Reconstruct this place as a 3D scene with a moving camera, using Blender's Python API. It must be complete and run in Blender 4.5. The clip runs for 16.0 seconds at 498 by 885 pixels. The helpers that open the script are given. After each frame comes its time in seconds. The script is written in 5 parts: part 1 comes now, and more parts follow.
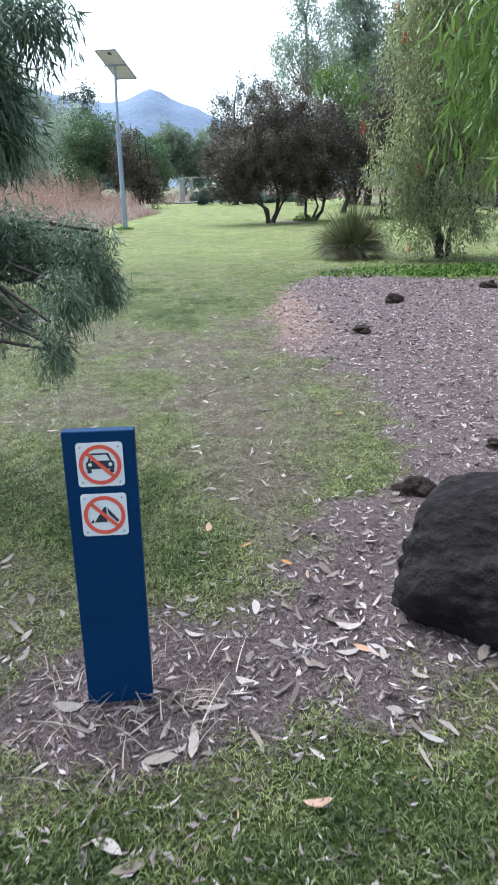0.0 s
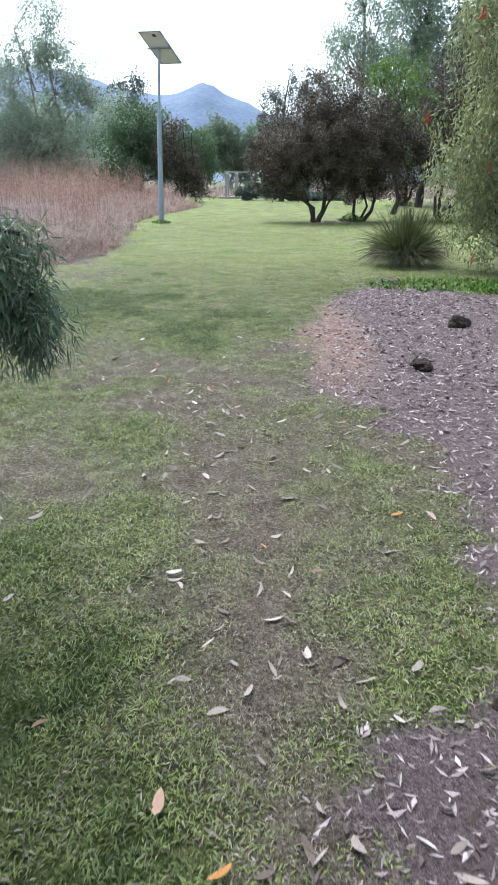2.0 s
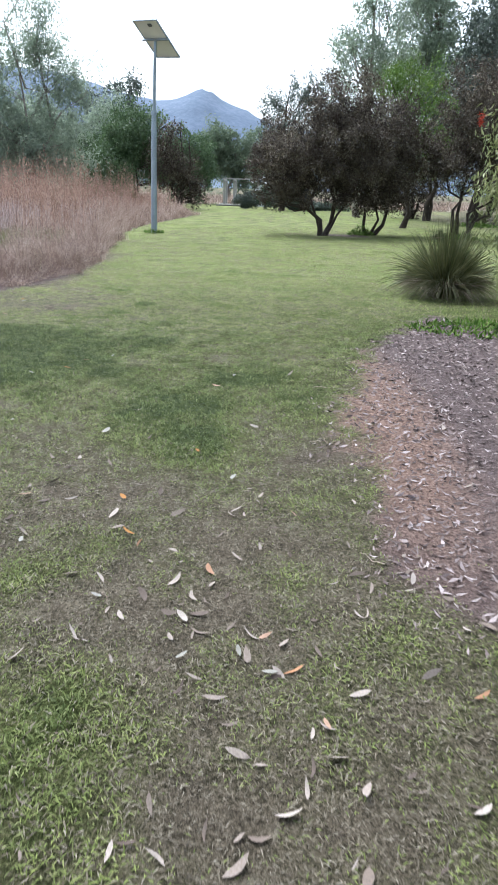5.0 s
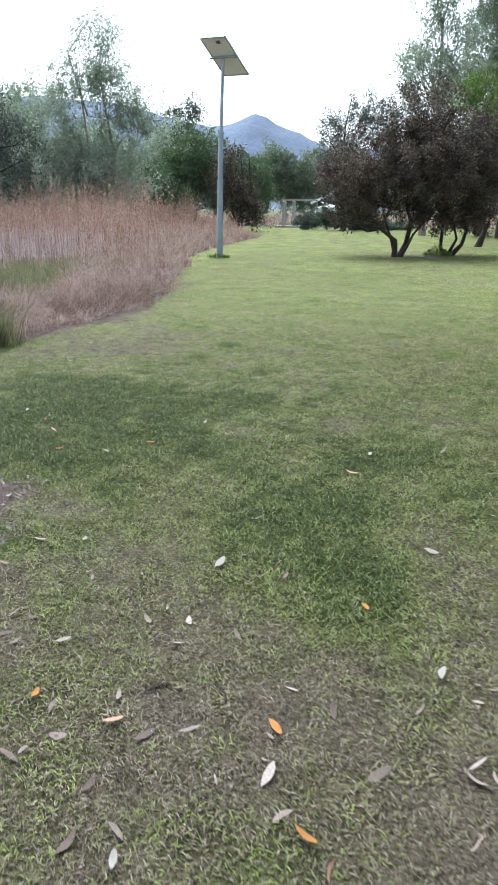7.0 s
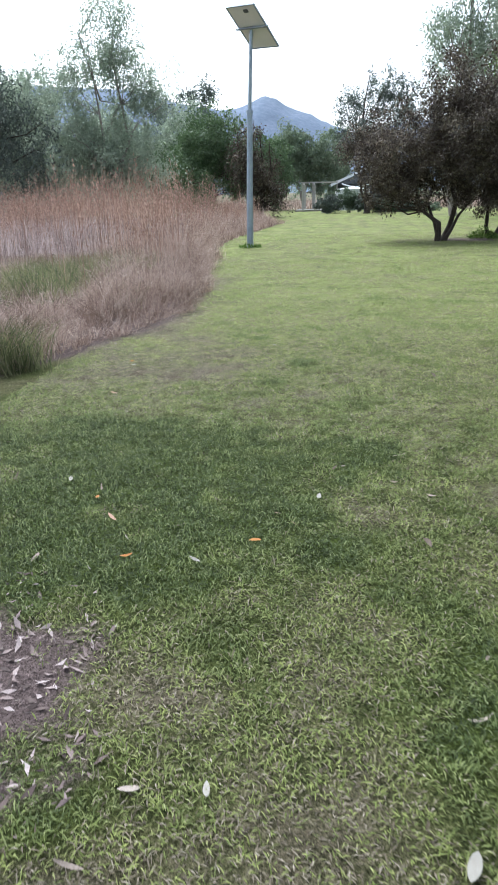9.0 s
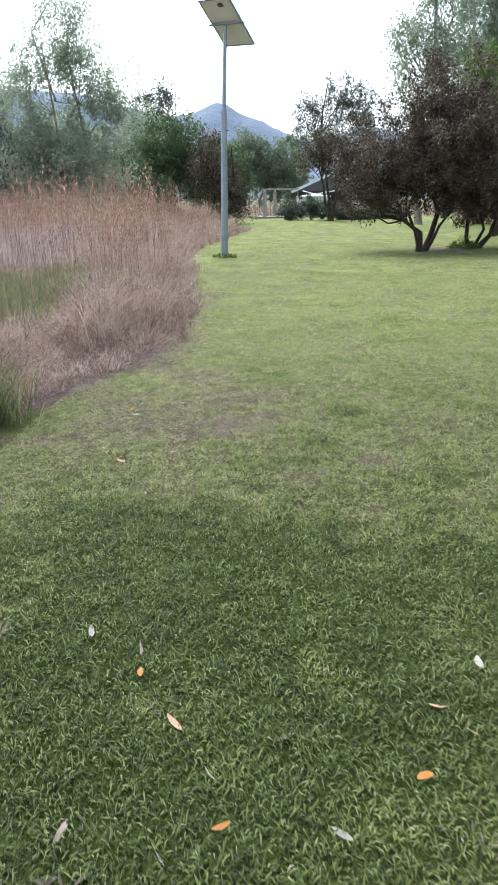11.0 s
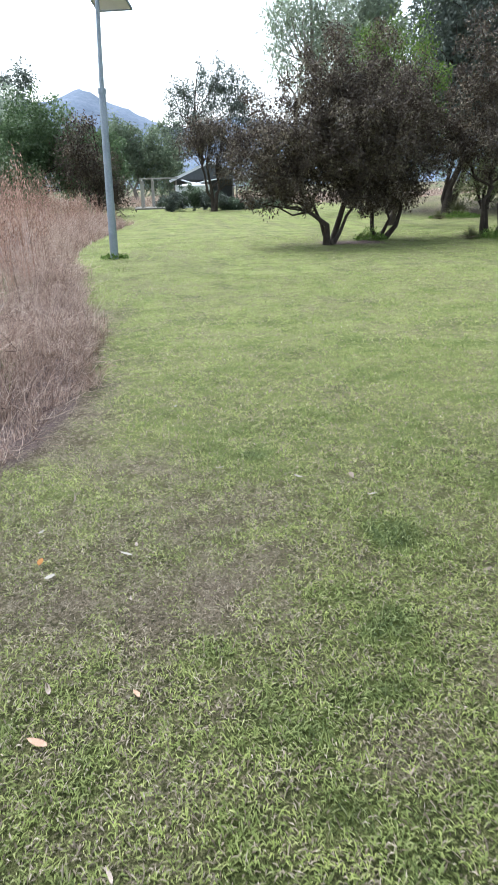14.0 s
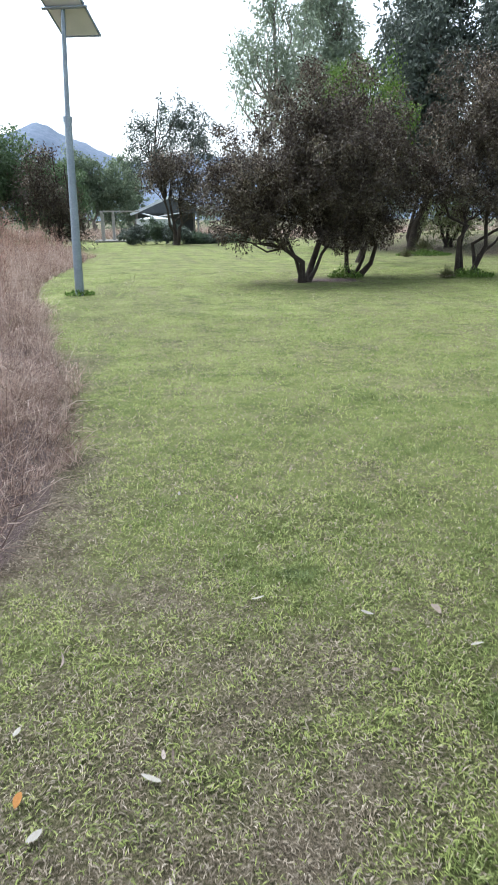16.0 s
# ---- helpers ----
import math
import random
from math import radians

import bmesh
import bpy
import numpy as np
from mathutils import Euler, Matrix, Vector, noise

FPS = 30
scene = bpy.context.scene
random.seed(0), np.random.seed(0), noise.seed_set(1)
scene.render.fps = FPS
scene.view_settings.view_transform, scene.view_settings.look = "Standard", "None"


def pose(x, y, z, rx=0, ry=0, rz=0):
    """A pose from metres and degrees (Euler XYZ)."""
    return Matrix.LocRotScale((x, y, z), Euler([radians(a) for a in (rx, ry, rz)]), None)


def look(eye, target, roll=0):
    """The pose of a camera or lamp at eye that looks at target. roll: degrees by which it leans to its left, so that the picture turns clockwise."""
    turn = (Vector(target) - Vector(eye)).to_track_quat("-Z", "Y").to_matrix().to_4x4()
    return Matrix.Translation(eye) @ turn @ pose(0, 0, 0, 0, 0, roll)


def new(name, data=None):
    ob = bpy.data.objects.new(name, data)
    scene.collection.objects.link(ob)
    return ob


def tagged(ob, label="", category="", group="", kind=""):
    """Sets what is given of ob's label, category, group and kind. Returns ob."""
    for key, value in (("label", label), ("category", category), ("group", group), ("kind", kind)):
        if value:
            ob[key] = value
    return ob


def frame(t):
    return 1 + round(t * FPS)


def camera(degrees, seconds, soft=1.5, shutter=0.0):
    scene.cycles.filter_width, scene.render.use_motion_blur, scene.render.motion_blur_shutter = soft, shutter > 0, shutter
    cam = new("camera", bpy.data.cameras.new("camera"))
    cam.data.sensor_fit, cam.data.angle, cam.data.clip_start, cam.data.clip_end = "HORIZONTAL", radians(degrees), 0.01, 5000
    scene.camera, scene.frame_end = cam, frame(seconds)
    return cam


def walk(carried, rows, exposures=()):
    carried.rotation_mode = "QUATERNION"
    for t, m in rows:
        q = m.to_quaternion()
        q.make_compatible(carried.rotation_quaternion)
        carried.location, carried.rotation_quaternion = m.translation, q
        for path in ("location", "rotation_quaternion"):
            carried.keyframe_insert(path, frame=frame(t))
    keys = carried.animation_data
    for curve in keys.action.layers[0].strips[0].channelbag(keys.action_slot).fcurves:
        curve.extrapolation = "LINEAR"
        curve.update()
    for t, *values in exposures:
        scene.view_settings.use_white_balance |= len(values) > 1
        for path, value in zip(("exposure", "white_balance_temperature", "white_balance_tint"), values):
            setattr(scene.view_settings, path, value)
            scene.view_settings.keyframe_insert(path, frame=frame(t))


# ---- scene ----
cam = camera(41.2, 16.0, soft=1.6, shutter=0.25)

PATH = [
    (0, (0.528, 1.342, 1.521), (0.558, 3.205, 0.794), -1.6),
    (0.5, (0.547, 1.721, 1.486), (0.567, 3.586, 0.764), -1.1),
    (1, (0.557, 2.128, 1.448), (0.553, 3.992, 0.723), -0.8),
    (1.5, (0.59, 2.504, 1.458), (0.563, 4.366, 0.728), -0.5),
    (2, (0.635, 2.889, 1.471), (0.566, 4.748, 0.736), 0.5),
    (2.5, (0.619, 3.287, 1.466), (0.548, 5.143, 0.724), 1.0),
    (3, (0.584, 3.68, 1.451), (0.522, 5.537, 0.71), 1.4),
    (5.5, (0.264, 5.675, 1.5), (0.22, 7.55, 0.805), 2.0),
    (6, (0.138, 6.045, 1.494), (0.032, 7.927, 0.826), 1.7),
    (6.5, (-0.06, 6.379, 1.485), (-0.223, 8.258, 0.82), 1.0),
    (7, (-0.255, 6.705, 1.475), (-0.458, 8.58, 0.809), 0.5),
    (7.5, (-0.427, 7.044, 1.488), (-0.682, 8.911, 0.818), -0.0),
    (8, (-0.631, 7.381, 1.497), (-0.898, 9.239, 0.808), -1.0),
    (8.5, (-0.814, 7.74, 1.497), (-1.083, 9.591, 0.791), -1.3),
    (11, (-1.725, 9.294, 1.527), (-1.846, 11.167, 0.835), -0.7),
    (11.5, (-1.872, 9.637, 1.529), (-2.009, 11.508, 0.837), -1.0),
    (12, (-2.01, 10.019, 1.528), (-2.144, 11.888, 0.828), -1.5),
    (12.5, (-2.072, 10.41, 1.523), (-2.147, 12.276, 0.808), -1.4),
    (13, (-2.142, 10.755, 1.544), (-2.146, 12.619, 0.82), -1.0),
    (13.5, (-2.231, 11.105, 1.566), (-2.034, 12.957, 0.839), -1.2),
    (14, (-2.274, 11.427, 1.572), (-2.067, 13.28, 0.847), -1.4),
    (14.5, (-2.343, 11.722, 1.577), (-2.123, 13.579, 0.868), -0.9),
    (15, (-2.449, 12.011, 1.595), (-2.216, 13.875, 0.909), -1.2),
    (15.5, (-2.499, 12.272, 1.58), (-2.21, 14.134, 0.911), -1.1),
    (16, (-2.532, 12.53, 1.594), (-2.194, 14.395, 0.954), -0.4),
]
walk(cam, [(t, look(eye, target, roll)) for t, eye, target, roll in PATH],
     [(t, stops, kelvin, 5) for t, stops, kelvin in ((0, 1.52, 5450), (1.5, 1.48, 5480), (3, 1.26, 5550), (5.5, 1.25, 5650), (6, 0.52, 5650), (6.5, 0.8, 5650), (7, 1.25, 5700), (8.5, 1.2, 5700), (11, 1.3, 5920), (12.5, 1.5, 5870), (16, 1.25, 5780))])

# ---- world, sun ----
world = bpy.data.worlds.new("sky")
scene.world = world
world.use_nodes = True
wn = world.node_tree
sky = wn.nodes.new("ShaderNodeTexSky")
sky.sky_type = "NISHITA"
sky.sun_disc = False
sky.sun_elevation = radians(58)
sky.sun_rotation = radians(-35)
sky.air_density, sky.dust_density, sky.ozone_density = 1.0, 5.0, 1.0
soft_sky = wn.nodes.new("ShaderNodeHueSaturation")
soft_sky.inputs["Saturation"].default_value = 0.35
wn.links.new(sky.outputs[0], soft_sky.inputs["Color"])
wn.links.new(soft_sky.outputs[0], wn.nodes["Background"].inputs[0])
wn.nodes["Background"].inputs[1].default_value = 0.15

sun = new("sun", bpy.data.lights.new("sun", "SUN"))
sun.data.energy, sun.data.angle, sun.data.color = 1.4, radians(50), (1.0, 0.95, 0.88)
sun.matrix_world = look((0, 0, 60), (18, -26, 60 - 51))

# ---- materials ----


def material(name, rough=0.8, metal=0.0):
    m = bpy.data.materials.new(name)
    m.use_nodes = True
    b = m.node_tree.nodes["Principled BSDF"]
    b.inputs["Roughness"].default_value, b.inputs["Metallic"].default_value = rough, metal
    if rough > 0.55:
        b.inputs["Specular IOR Level"].default_value = 0.2
    return m, m.node_tree, b


def put_node(nt, kind, **values):
    n = nt.nodes.new(kind)
    for k, v in values.items():
        n.inputs[k].default_value = v
    return n


def noise_fac(nt, scale, detail=4.0, rough=0.6, vec=None):
    n = put_node(nt, "ShaderNodeTexNoise", Scale=scale, Detail=detail, Roughness=rough)
    nt.links.new(vec or object_place(nt), n.inputs["Vector"])
    return n.outputs["Fac"]


def object_place(nt):
    return nt.nodes.new("ShaderNodeTexCoord").outputs["Object"]


def ramp(nt, fac, stops):
    r = nt.nodes.new("ShaderNodeValToRGB")
    r.color_ramp.elements[0].position, r.color_ramp.elements[0].color = stops[0][0], (*stops[0][1], 1)
    r.color_ramp.elements[1].position, r.color_ramp.elements[1].color = stops[-1][0], (*stops[-1][1], 1)
    for p, c in stops[1:-1]:
        r.color_ramp.elements.new(p).color = (*c, 1)
    nt.links.new(fac, r.inputs[0])
    return r.outputs[0]


def blend(nt, fac, a, b, kind="MIX"):
    n = nt.nodes.new("ShaderNodeMix")
    n.data_type, n.blend_type = "RGBA", kind
    for sock, v in ((n.inputs[0], fac), (n.inputs[6], a), (n.inputs[7], b)):
        if isinstance(v, (int, float)):
            sock.default_value = v
        elif isinstance(v, tuple):
            sock.default_value = (*v, 1)
        else:
            nt.links.new(v, sock)
    return n.outputs[2]


def sums(nt, op, a, b):
    n = nt.nodes.new("ShaderNodeMath")
    n.operation = op
    for sock, v in ((n.inputs[0], a), (n.inputs[1], b)):
        if isinstance(v, (int, float)):
            sock.default_value = v
        else:
            nt.links.new(v, sock)
    return n.outputs[0]


def relief(nt, b, height, strength, distance=0.01):
    n = put_node(nt, "ShaderNodeBump", Strength=strength, Distance=distance)
    nt.links.new(height, n.inputs["Height"])
    nt.links.new(n.outputs[0], b.inputs["Normal"])


def attribute(nt, name):
    n = nt.nodes.new("ShaderNodeAttribute")
    n.attribute_name = name
    return n.outputs["Fac"]


def island(nt):
    return nt.nodes.new("ShaderNodeNewGeometry").outputs["Random Per Island"]


def speckled(name, stops, scale, rough=0.8, metal=0.0, bump=0.3, depth=0.01, big=0.0):
    """A surface whose colour runs through the stops by fine grain and large stains."""
    m, nt, b = material(name, rough, metal)
    fine, large = noise_fac(nt, scale, 6), noise_fac(nt, big or scale / 9, 3)
    fac = sums(nt, "ADD", sums(nt, "MULTIPLY", fine, 0.55), sums(nt, "MULTIPLY", large, 0.45))
    nt.links.new(ramp(nt, fac, stops), b.inputs["Base Color"])
    relief(nt, b, fine, bump, depth)
    return m


def foliage(name, stops, rough=0.55, through_light=0.25, patch=0.5):
    """Leaves: each its own shade, drifting over the crown, with some light through the blade."""
    m, nt, b = material(name, rough)
    fac = sums(nt, "ADD", sums(nt, "MULTIPLY", island(nt), 0.42), sums(nt, "MULTIPLY", noise_fac(nt, patch, 3), 0.65))
    col = ramp(nt, fac, stops)
    b.inputs["Specular IOR Level"].default_value = 0.3
    thin_leaf(nt, b, col, through_light)
    return m


def make_ground_material():
    m, nt, b = material("ground_soil_and_turf", 0.95)
    b.inputs["Specular IOR Level"].default_value = 0.1
    # the mulch mask also carries shade painted under the dry grass bed
    dry, mulch = attribute(nt, "dry"), attribute(nt, "mulch")
    fine, mid, speck = noise_fac(nt, 60, 10, 0.8), noise_fac(nt, 7, 4), noise_fac(nt, 190, 4, 0.7)
    thatch = sums(nt, "ADD", sums(nt, "MULTIPLY", fine, 0.5), sums(nt, "ADD", sums(nt, "MULTIPLY", mid, 0.15), sums(nt, "MULTIPLY", speck, 0.35)))
    # the dark end of the turf colour stands in for shade between blades
    green = ramp(nt, thatch, [(0.42, (0.02, 0.024, 0.009)), (0.49, (0.062, 0.072, 0.022)), (0.55, (0.13, 0.145, 0.047)), (0.62, (0.24, 0.25, 0.1))])
    # grass tips further off, brightened in colour for light at a glancing angle
    tops = ramp(nt, sums(nt, "ADD", sums(nt, "MULTIPLY", fine, 0.4), sums(nt, "ADD", sums(nt, "MULTIPLY", mid, 0.25), sums(nt, "MULTIPLY", noise_fac(nt, 1.3, 5), 0.35))),
                [(0.42, (0.09, 0.114, 0.036)), (0.5, (0.175, 0.204, 0.068)), (0.58, (0.245, 0.27, 0.108))])
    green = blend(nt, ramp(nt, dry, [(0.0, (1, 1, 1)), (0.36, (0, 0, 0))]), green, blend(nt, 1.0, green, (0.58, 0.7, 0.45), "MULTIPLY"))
    green = blend(nt, attribute(nt, "sward"), green, tops)
    straw = ramp(nt, thatch, [(0.42, (0.03, 0.023, 0.016)), (0.49, (0.095, 0.077, 0.055)), (0.55, (0.195, 0.16, 0.117)), (0.63, (0.35, 0.295, 0.225))])
    bark = ramp(nt, sums(nt, "ADD", sums(nt, "MULTIPLY", fine, 0.5), sums(nt, "MULTIPLY", speck, 0.5)),
                [(0.36, (0.022, 0.016, 0.015)), (0.46, (0.085, 0.063, 0.06)), (0.56, (0.2, 0.152, 0.148)), (0.7, (0.42, 0.345, 0.34))])
    russet = ramp(nt, fine, [(0.38, (0.09, 0.052, 0.04)), (0.5, (0.23, 0.15, 0.12)), (0.64, (0.42, 0.3, 0.25))])
    bark = blend(nt, attribute(nt, "fine_mulch"), bark, russet)
    edge = sums(nt, "ADD", dry, sums(nt, "MULTIPLY", sums(nt, "SUBTRACT", fine, 0.5), 1.2))
    edge = ramp(nt, edge, [(0.2, (0, 0, 0)), (0.8, (1, 1, 1))])
    turf = blend(nt, edge, green, straw)
    rim = ramp(nt, sums(nt, "ADD", mulch, sums(nt, "MULTIPLY", sums(nt, "SUBTRACT", fine, 0.5), 1.4)), [(0.3, (0, 0, 0)), (0.7, (1, 1, 1))])
    nt.links.new(blend(nt, rim, turf, bark), b.inputs["Base Color"])
    relief(nt, b, sums(nt, "ADD", fine, sums(nt, "MULTIPLY", speck, 0.5)), 0.9, 0.03)
    return m


def make_blade_material():
    """Turf leaves: green, dark where the turf is lush, straw where it is dry."""
    m, nt, b = material("turf_blade", 0.6)
    b.inputs["Specular IOR Level"].default_value = 0.25
    own = island(nt)
    green = ramp(nt, own, [(0.0, (0.15, 0.19, 0.048)), (0.4, (0.235, 0.285, 0.078)), (0.8, (0.3, 0.34, 0.105)), (1.0, (0.35, 0.37, 0.16))])
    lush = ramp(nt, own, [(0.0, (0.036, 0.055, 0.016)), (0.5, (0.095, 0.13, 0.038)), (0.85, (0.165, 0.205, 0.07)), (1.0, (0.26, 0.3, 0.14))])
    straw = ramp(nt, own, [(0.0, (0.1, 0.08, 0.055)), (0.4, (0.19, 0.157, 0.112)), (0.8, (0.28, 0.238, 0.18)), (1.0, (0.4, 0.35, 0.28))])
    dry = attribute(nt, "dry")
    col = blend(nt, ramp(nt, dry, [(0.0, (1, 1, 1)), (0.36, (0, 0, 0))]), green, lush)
    pick = sums(nt, "GREATER_THAN", sums(nt, "ADD", dry, sums(nt, "MULTIPLY", sums(nt, "FRACT", sums(nt, "MULTIPLY", own, 37.0), 0), 0.8)), 0.86)
    # tone differs by clump; its rise with distance is painted glancing light
    tuft = ramp(nt, attribute(nt, "tuft_tone_and_light"), [(0.0, (0.42, 0.42, 0.42)), (1.0, (1.3, 1.3, 1.3))])
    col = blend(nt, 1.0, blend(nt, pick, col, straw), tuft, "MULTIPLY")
    thin_leaf(nt, b, col, 0.3)
    return m


def thin_leaf(nt, b, col, through_light):
    """A leaf or stem of one colour that lets some light through."""
    nt.links.new(col, b.inputs["Base Color"])
    t = nt.nodes.new("ShaderNodeBsdfTranslucent")
    nt.links.new(col, t.inputs["Color"])
    mix = nt.nodes.new("ShaderNodeMixShader")
    mix.inputs[0].default_value = through_light
    nt.links.new(b.outputs[0], mix.inputs[1])
    nt.links.new(t.outputs[0], mix.inputs[2])
    nt.links.new(mix.outputs[0], nt.nodes["Material Output"].inputs[0])


def shades(name, stops, rough=0.8, through_light=0.0):
    """Pieces of litter, each with a shade of its own and a little grain."""
    m, nt, b = material(name, rough)
    col = ramp(nt, island(nt), stops)
    grain = ramp(nt, noise_fac(nt, 180, 3), [(0.3, (0.7, 0.7, 0.7)), (0.7, (1.1, 1.1, 1.1))])
    col = blend(nt, 1.0, col, grain, "MULTIPLY")
    b.inputs["Specular IOR Level"].default_value = 0.25
    if through_light:
        patches = ramp(nt, noise_fac(nt, 1.6, 3), [(0.35, (0.55, 0.5, 0.46)), (0.48, (1.0, 0.98, 0.96)), (0.65, (1.2, 1.2, 1.2))])
        col = blend(nt, 1.0, col, patches, "MULTIPLY")
        thin_leaf(nt, b, col, through_light)
    else:
        nt.links.new(col, b.inputs["Base Color"])
    return m


GROUND = make_ground_material()
BLADE = make_blade_material()
BARK_CHIP = shades("bark_chip", [(0, (0.04, 0.028, 0.026)), (0.3, (0.125, 0.092, 0.086)), (0.65, (0.235, 0.182, 0.176)), (0.9, (0.35, 0.287, 0.282)), (1, (0.48, 0.41, 0.405))])
DRY_LEAF = shades("dry_leaf", [(0, (0.09, 0.065, 0.053)), (0.35, (0.19, 0.147, 0.122)), (0.75, (0.31, 0.256, 0.222)), (0.97, (0.38, 0.325, 0.29)), (1, (0.36, 0.17, 0.08))], 0.75)
ORANGE_LEAF = speckled("orange_leaf", [(0.3, (0.27, 0.115, 0.03)), (0.7, (0.36, 0.18, 0.055))], 60, 0.75)
PALE_LEAF = speckled("pale_leaf", [(0.3, (0.2125, 0.1919, 0.1576)), (0.7, (0.2742, 0.2604, 0.2331))], 60, 0.55)
TAN_LEAF = speckled("tan_leaf", [(0.3, (0.3, 0.18, 0.125)), (0.7, (0.42, 0.28, 0.2))], 60, 0.7)
DRY_GRASS = shades("dry_grass", [(0, (0.15, 0.1, 0.08)), (0.3, (0.35, 0.255, 0.21)), (0.7, (0.54, 0.42, 0.36)), (1, (0.74, 0.63, 0.56))], through_light=0.28)
TANGLE = shades("broken_stem", [(0, (0.09, 0.06, 0.052)), (0.4, (0.29, 0.21, 0.18)), (0.75, (0.5, 0.39, 0.34)), (1, (0.72, 0.62, 0.56))], through_light=0.25)
STALK = shades("weed_stalk", [(0, (0.06, 0.042, 0.035)), (0.6, (0.15, 0.105, 0.085)), (1, (0.3, 0.23, 0.19))])
GREY_GRASS = shades("grey_grass", [(0, (0.22, 0.175, 0.17)), (0.4, (0.47, 0.385, 0.375)), (1, (0.76, 0.665, 0.645))], through_light=0.35)
RUSSET = shades("russet_seedhead", [(0, (0.2, 0.125, 0.1)), (0.5, (0.4, 0.265, 0.21)), (1, (0.58, 0.42, 0.345))], through_light=0.35)
BED_GREEN = shades("bed_green", [(0, (0.06, 0.085, 0.04)), (0.5, (0.17, 0.2, 0.09)), (0.8, (0.3, 0.31, 0.16)), (1, (0.46, 0.42, 0.27))], through_light=0.3)
STEM_BARK = speckled("shrub_bark", [(0.3, (0.022, 0.018, 0.015)), (0.55, (0.06, 0.048, 0.04)), (0.75, (0.13, 0.105, 0.09))], 35, 0.9, bump=0.8, depth=0.02)
GUM_BARK = speckled("gum_bark", [(0.3, (0.12, 0.1, 0.085)), (0.55, (0.26, 0.23, 0.2)), (0.75, (0.5, 0.46, 0.42))], 6, 0.8, bump=0.4, depth=0.02)
# pale stops mix the tips' own tan with painted top light
BRONZE_LEAF = foliage("bronze_leaf", [(0.1, (0.021, 0.016, 0.0145)), (0.4, (0.052, 0.038, 0.031)), (0.55, (0.086, 0.066, 0.052)), (0.68, (0.14, 0.122, 0.085)), (0.82, (0.29, 0.235, 0.185)), (1.0, (0.37, 0.3, 0.235))], 0.6, 0.18, 1.1)
OLIVE_LEAF = foliage("olive_leaf", [(0.1, (0.06781, 0.08719, 0.03875)), (0.45, (0.1938, 0.2229, 0.09688)), (0.7, (0.3294, 0.3488, 0.1648)), (1.0, (0.6588, 0.62, 0.3488))], 0.5, 0.2, 0.7)
# own grey-green, brightened further in colour for haze over the far trees
GUM_LEAF = foliage("gum_leaf", [(0.1, (0.14, 0.175, 0.135)), (0.5, (0.28, 0.335, 0.25)), (1.0, (0.46, 0.52, 0.4))], 0.55, 0.4, 0.3)
DARK_GUM_LEAF = foliage("dark_gum_leaf", [(0.1, (0.032, 0.044, 0.038)), (0.5, (0.082, 0.104, 0.088)), (1.0, (0.19, 0.22, 0.18))], 0.5, 0.25, 0.3)
GREEN_LEAF = foliage("green_leaf", [(0.1, (0.035, 0.064, 0.032)), (0.5, (0.095, 0.15, 0.068)), (1.0, (0.2, 0.27, 0.13))], 0.5, 0.25, 0.4)
BRIGHT_LEAF = foliage("bright_leaf", [(0.1, (0.0425, 0.085, 0.0153)), (0.5, (0.102, 0.17, 0.034)), (1.0, (0.204, 0.2805, 0.0595))], 0.45, 0.35, 0.6)
NEEDLE = foliage("needle_leaf", [(0.1, (0.025, 0.042, 0.027)), (0.5, (0.085, 0.125, 0.078)), (1.0, (0.27, 0.33, 0.22))], 0.5, 0.25, 2.0)
TUSSOCK_LEAF = foliage("tussock_blade", [(0.1, (0.026, 0.034, 0.014)), (0.45, (0.085, 0.098, 0.04)), (0.75, (0.19, 0.18, 0.085)), (1.0, (0.52, 0.42, 0.25))], 0.5, 0.15, 1.5)
STRAW = shades("straw_skirt", [(0, (0.16, 0.12, 0.09)), (0.5, (0.36, 0.28, 0.22)), (1, (0.55, 0.46, 0.38))])
RED_FLOWER = shades("red_flower", [(0, (0.35, 0.03, 0.02)), (1, (0.6, 0.1, 0.05))])
WEED = shades("weed_leaf", [(0, (0.045, 0.09, 0.015)), (0.5, (0.12, 0.2175, 0.03)), (1, (0.21, 0.3, 0.0675))])
NAVY = speckled("navy_paint", [(0.3, (0.0, 0.021, 0.075)), (0.7, (0.0, 0.03, 0.098))], 40, 0.7, bump=0.08, depth=0.002)
PLATE = speckled("sign_plate", [(0.3, (0.66, 0.68, 0.69)), (0.7, (0.78, 0.79, 0.8))], 30, 0.4, bump=0.02)
SIGN_RED = speckled("sign_red", [(0.3, (0.62, 0.075, 0.05)), (0.7, (0.72, 0.11, 0.075))], 60, 0.45, bump=0.02)
SIGN_DARK = speckled("sign_dark", [(0.3, (0.012, 0.02, 0.035)), (0.7, (0.025, 0.035, 0.05))], 60, 0.45, bump=0.02)
ROCK = speckled("basalt", [(0.3, (0.005, 0.004, 0.0042)), (0.5, (0.015, 0.012, 0.012)), (0.66, (0.036, 0.027, 0.025)), (0.82, (0.085, 0.066, 0.06))], 20, 0.95, bump=1.0, depth=0.04)
CLOD = speckled("crumbly_earth", [(0.3, (0.008, 0.005, 0.004)), (0.5, (0.026, 0.017, 0.013)), (0.7, (0.07, 0.047, 0.035))], 40, 0.95, bump=1.0, depth=0.03)
GALV = speckled("galvanised_steel", [(0.3, (0.22, 0.26, 0.32)), (0.55, (0.32, 0.37, 0.44)), (0.75, (0.43, 0.48, 0.55))], 25, 0.45, 0.5, 0.05)
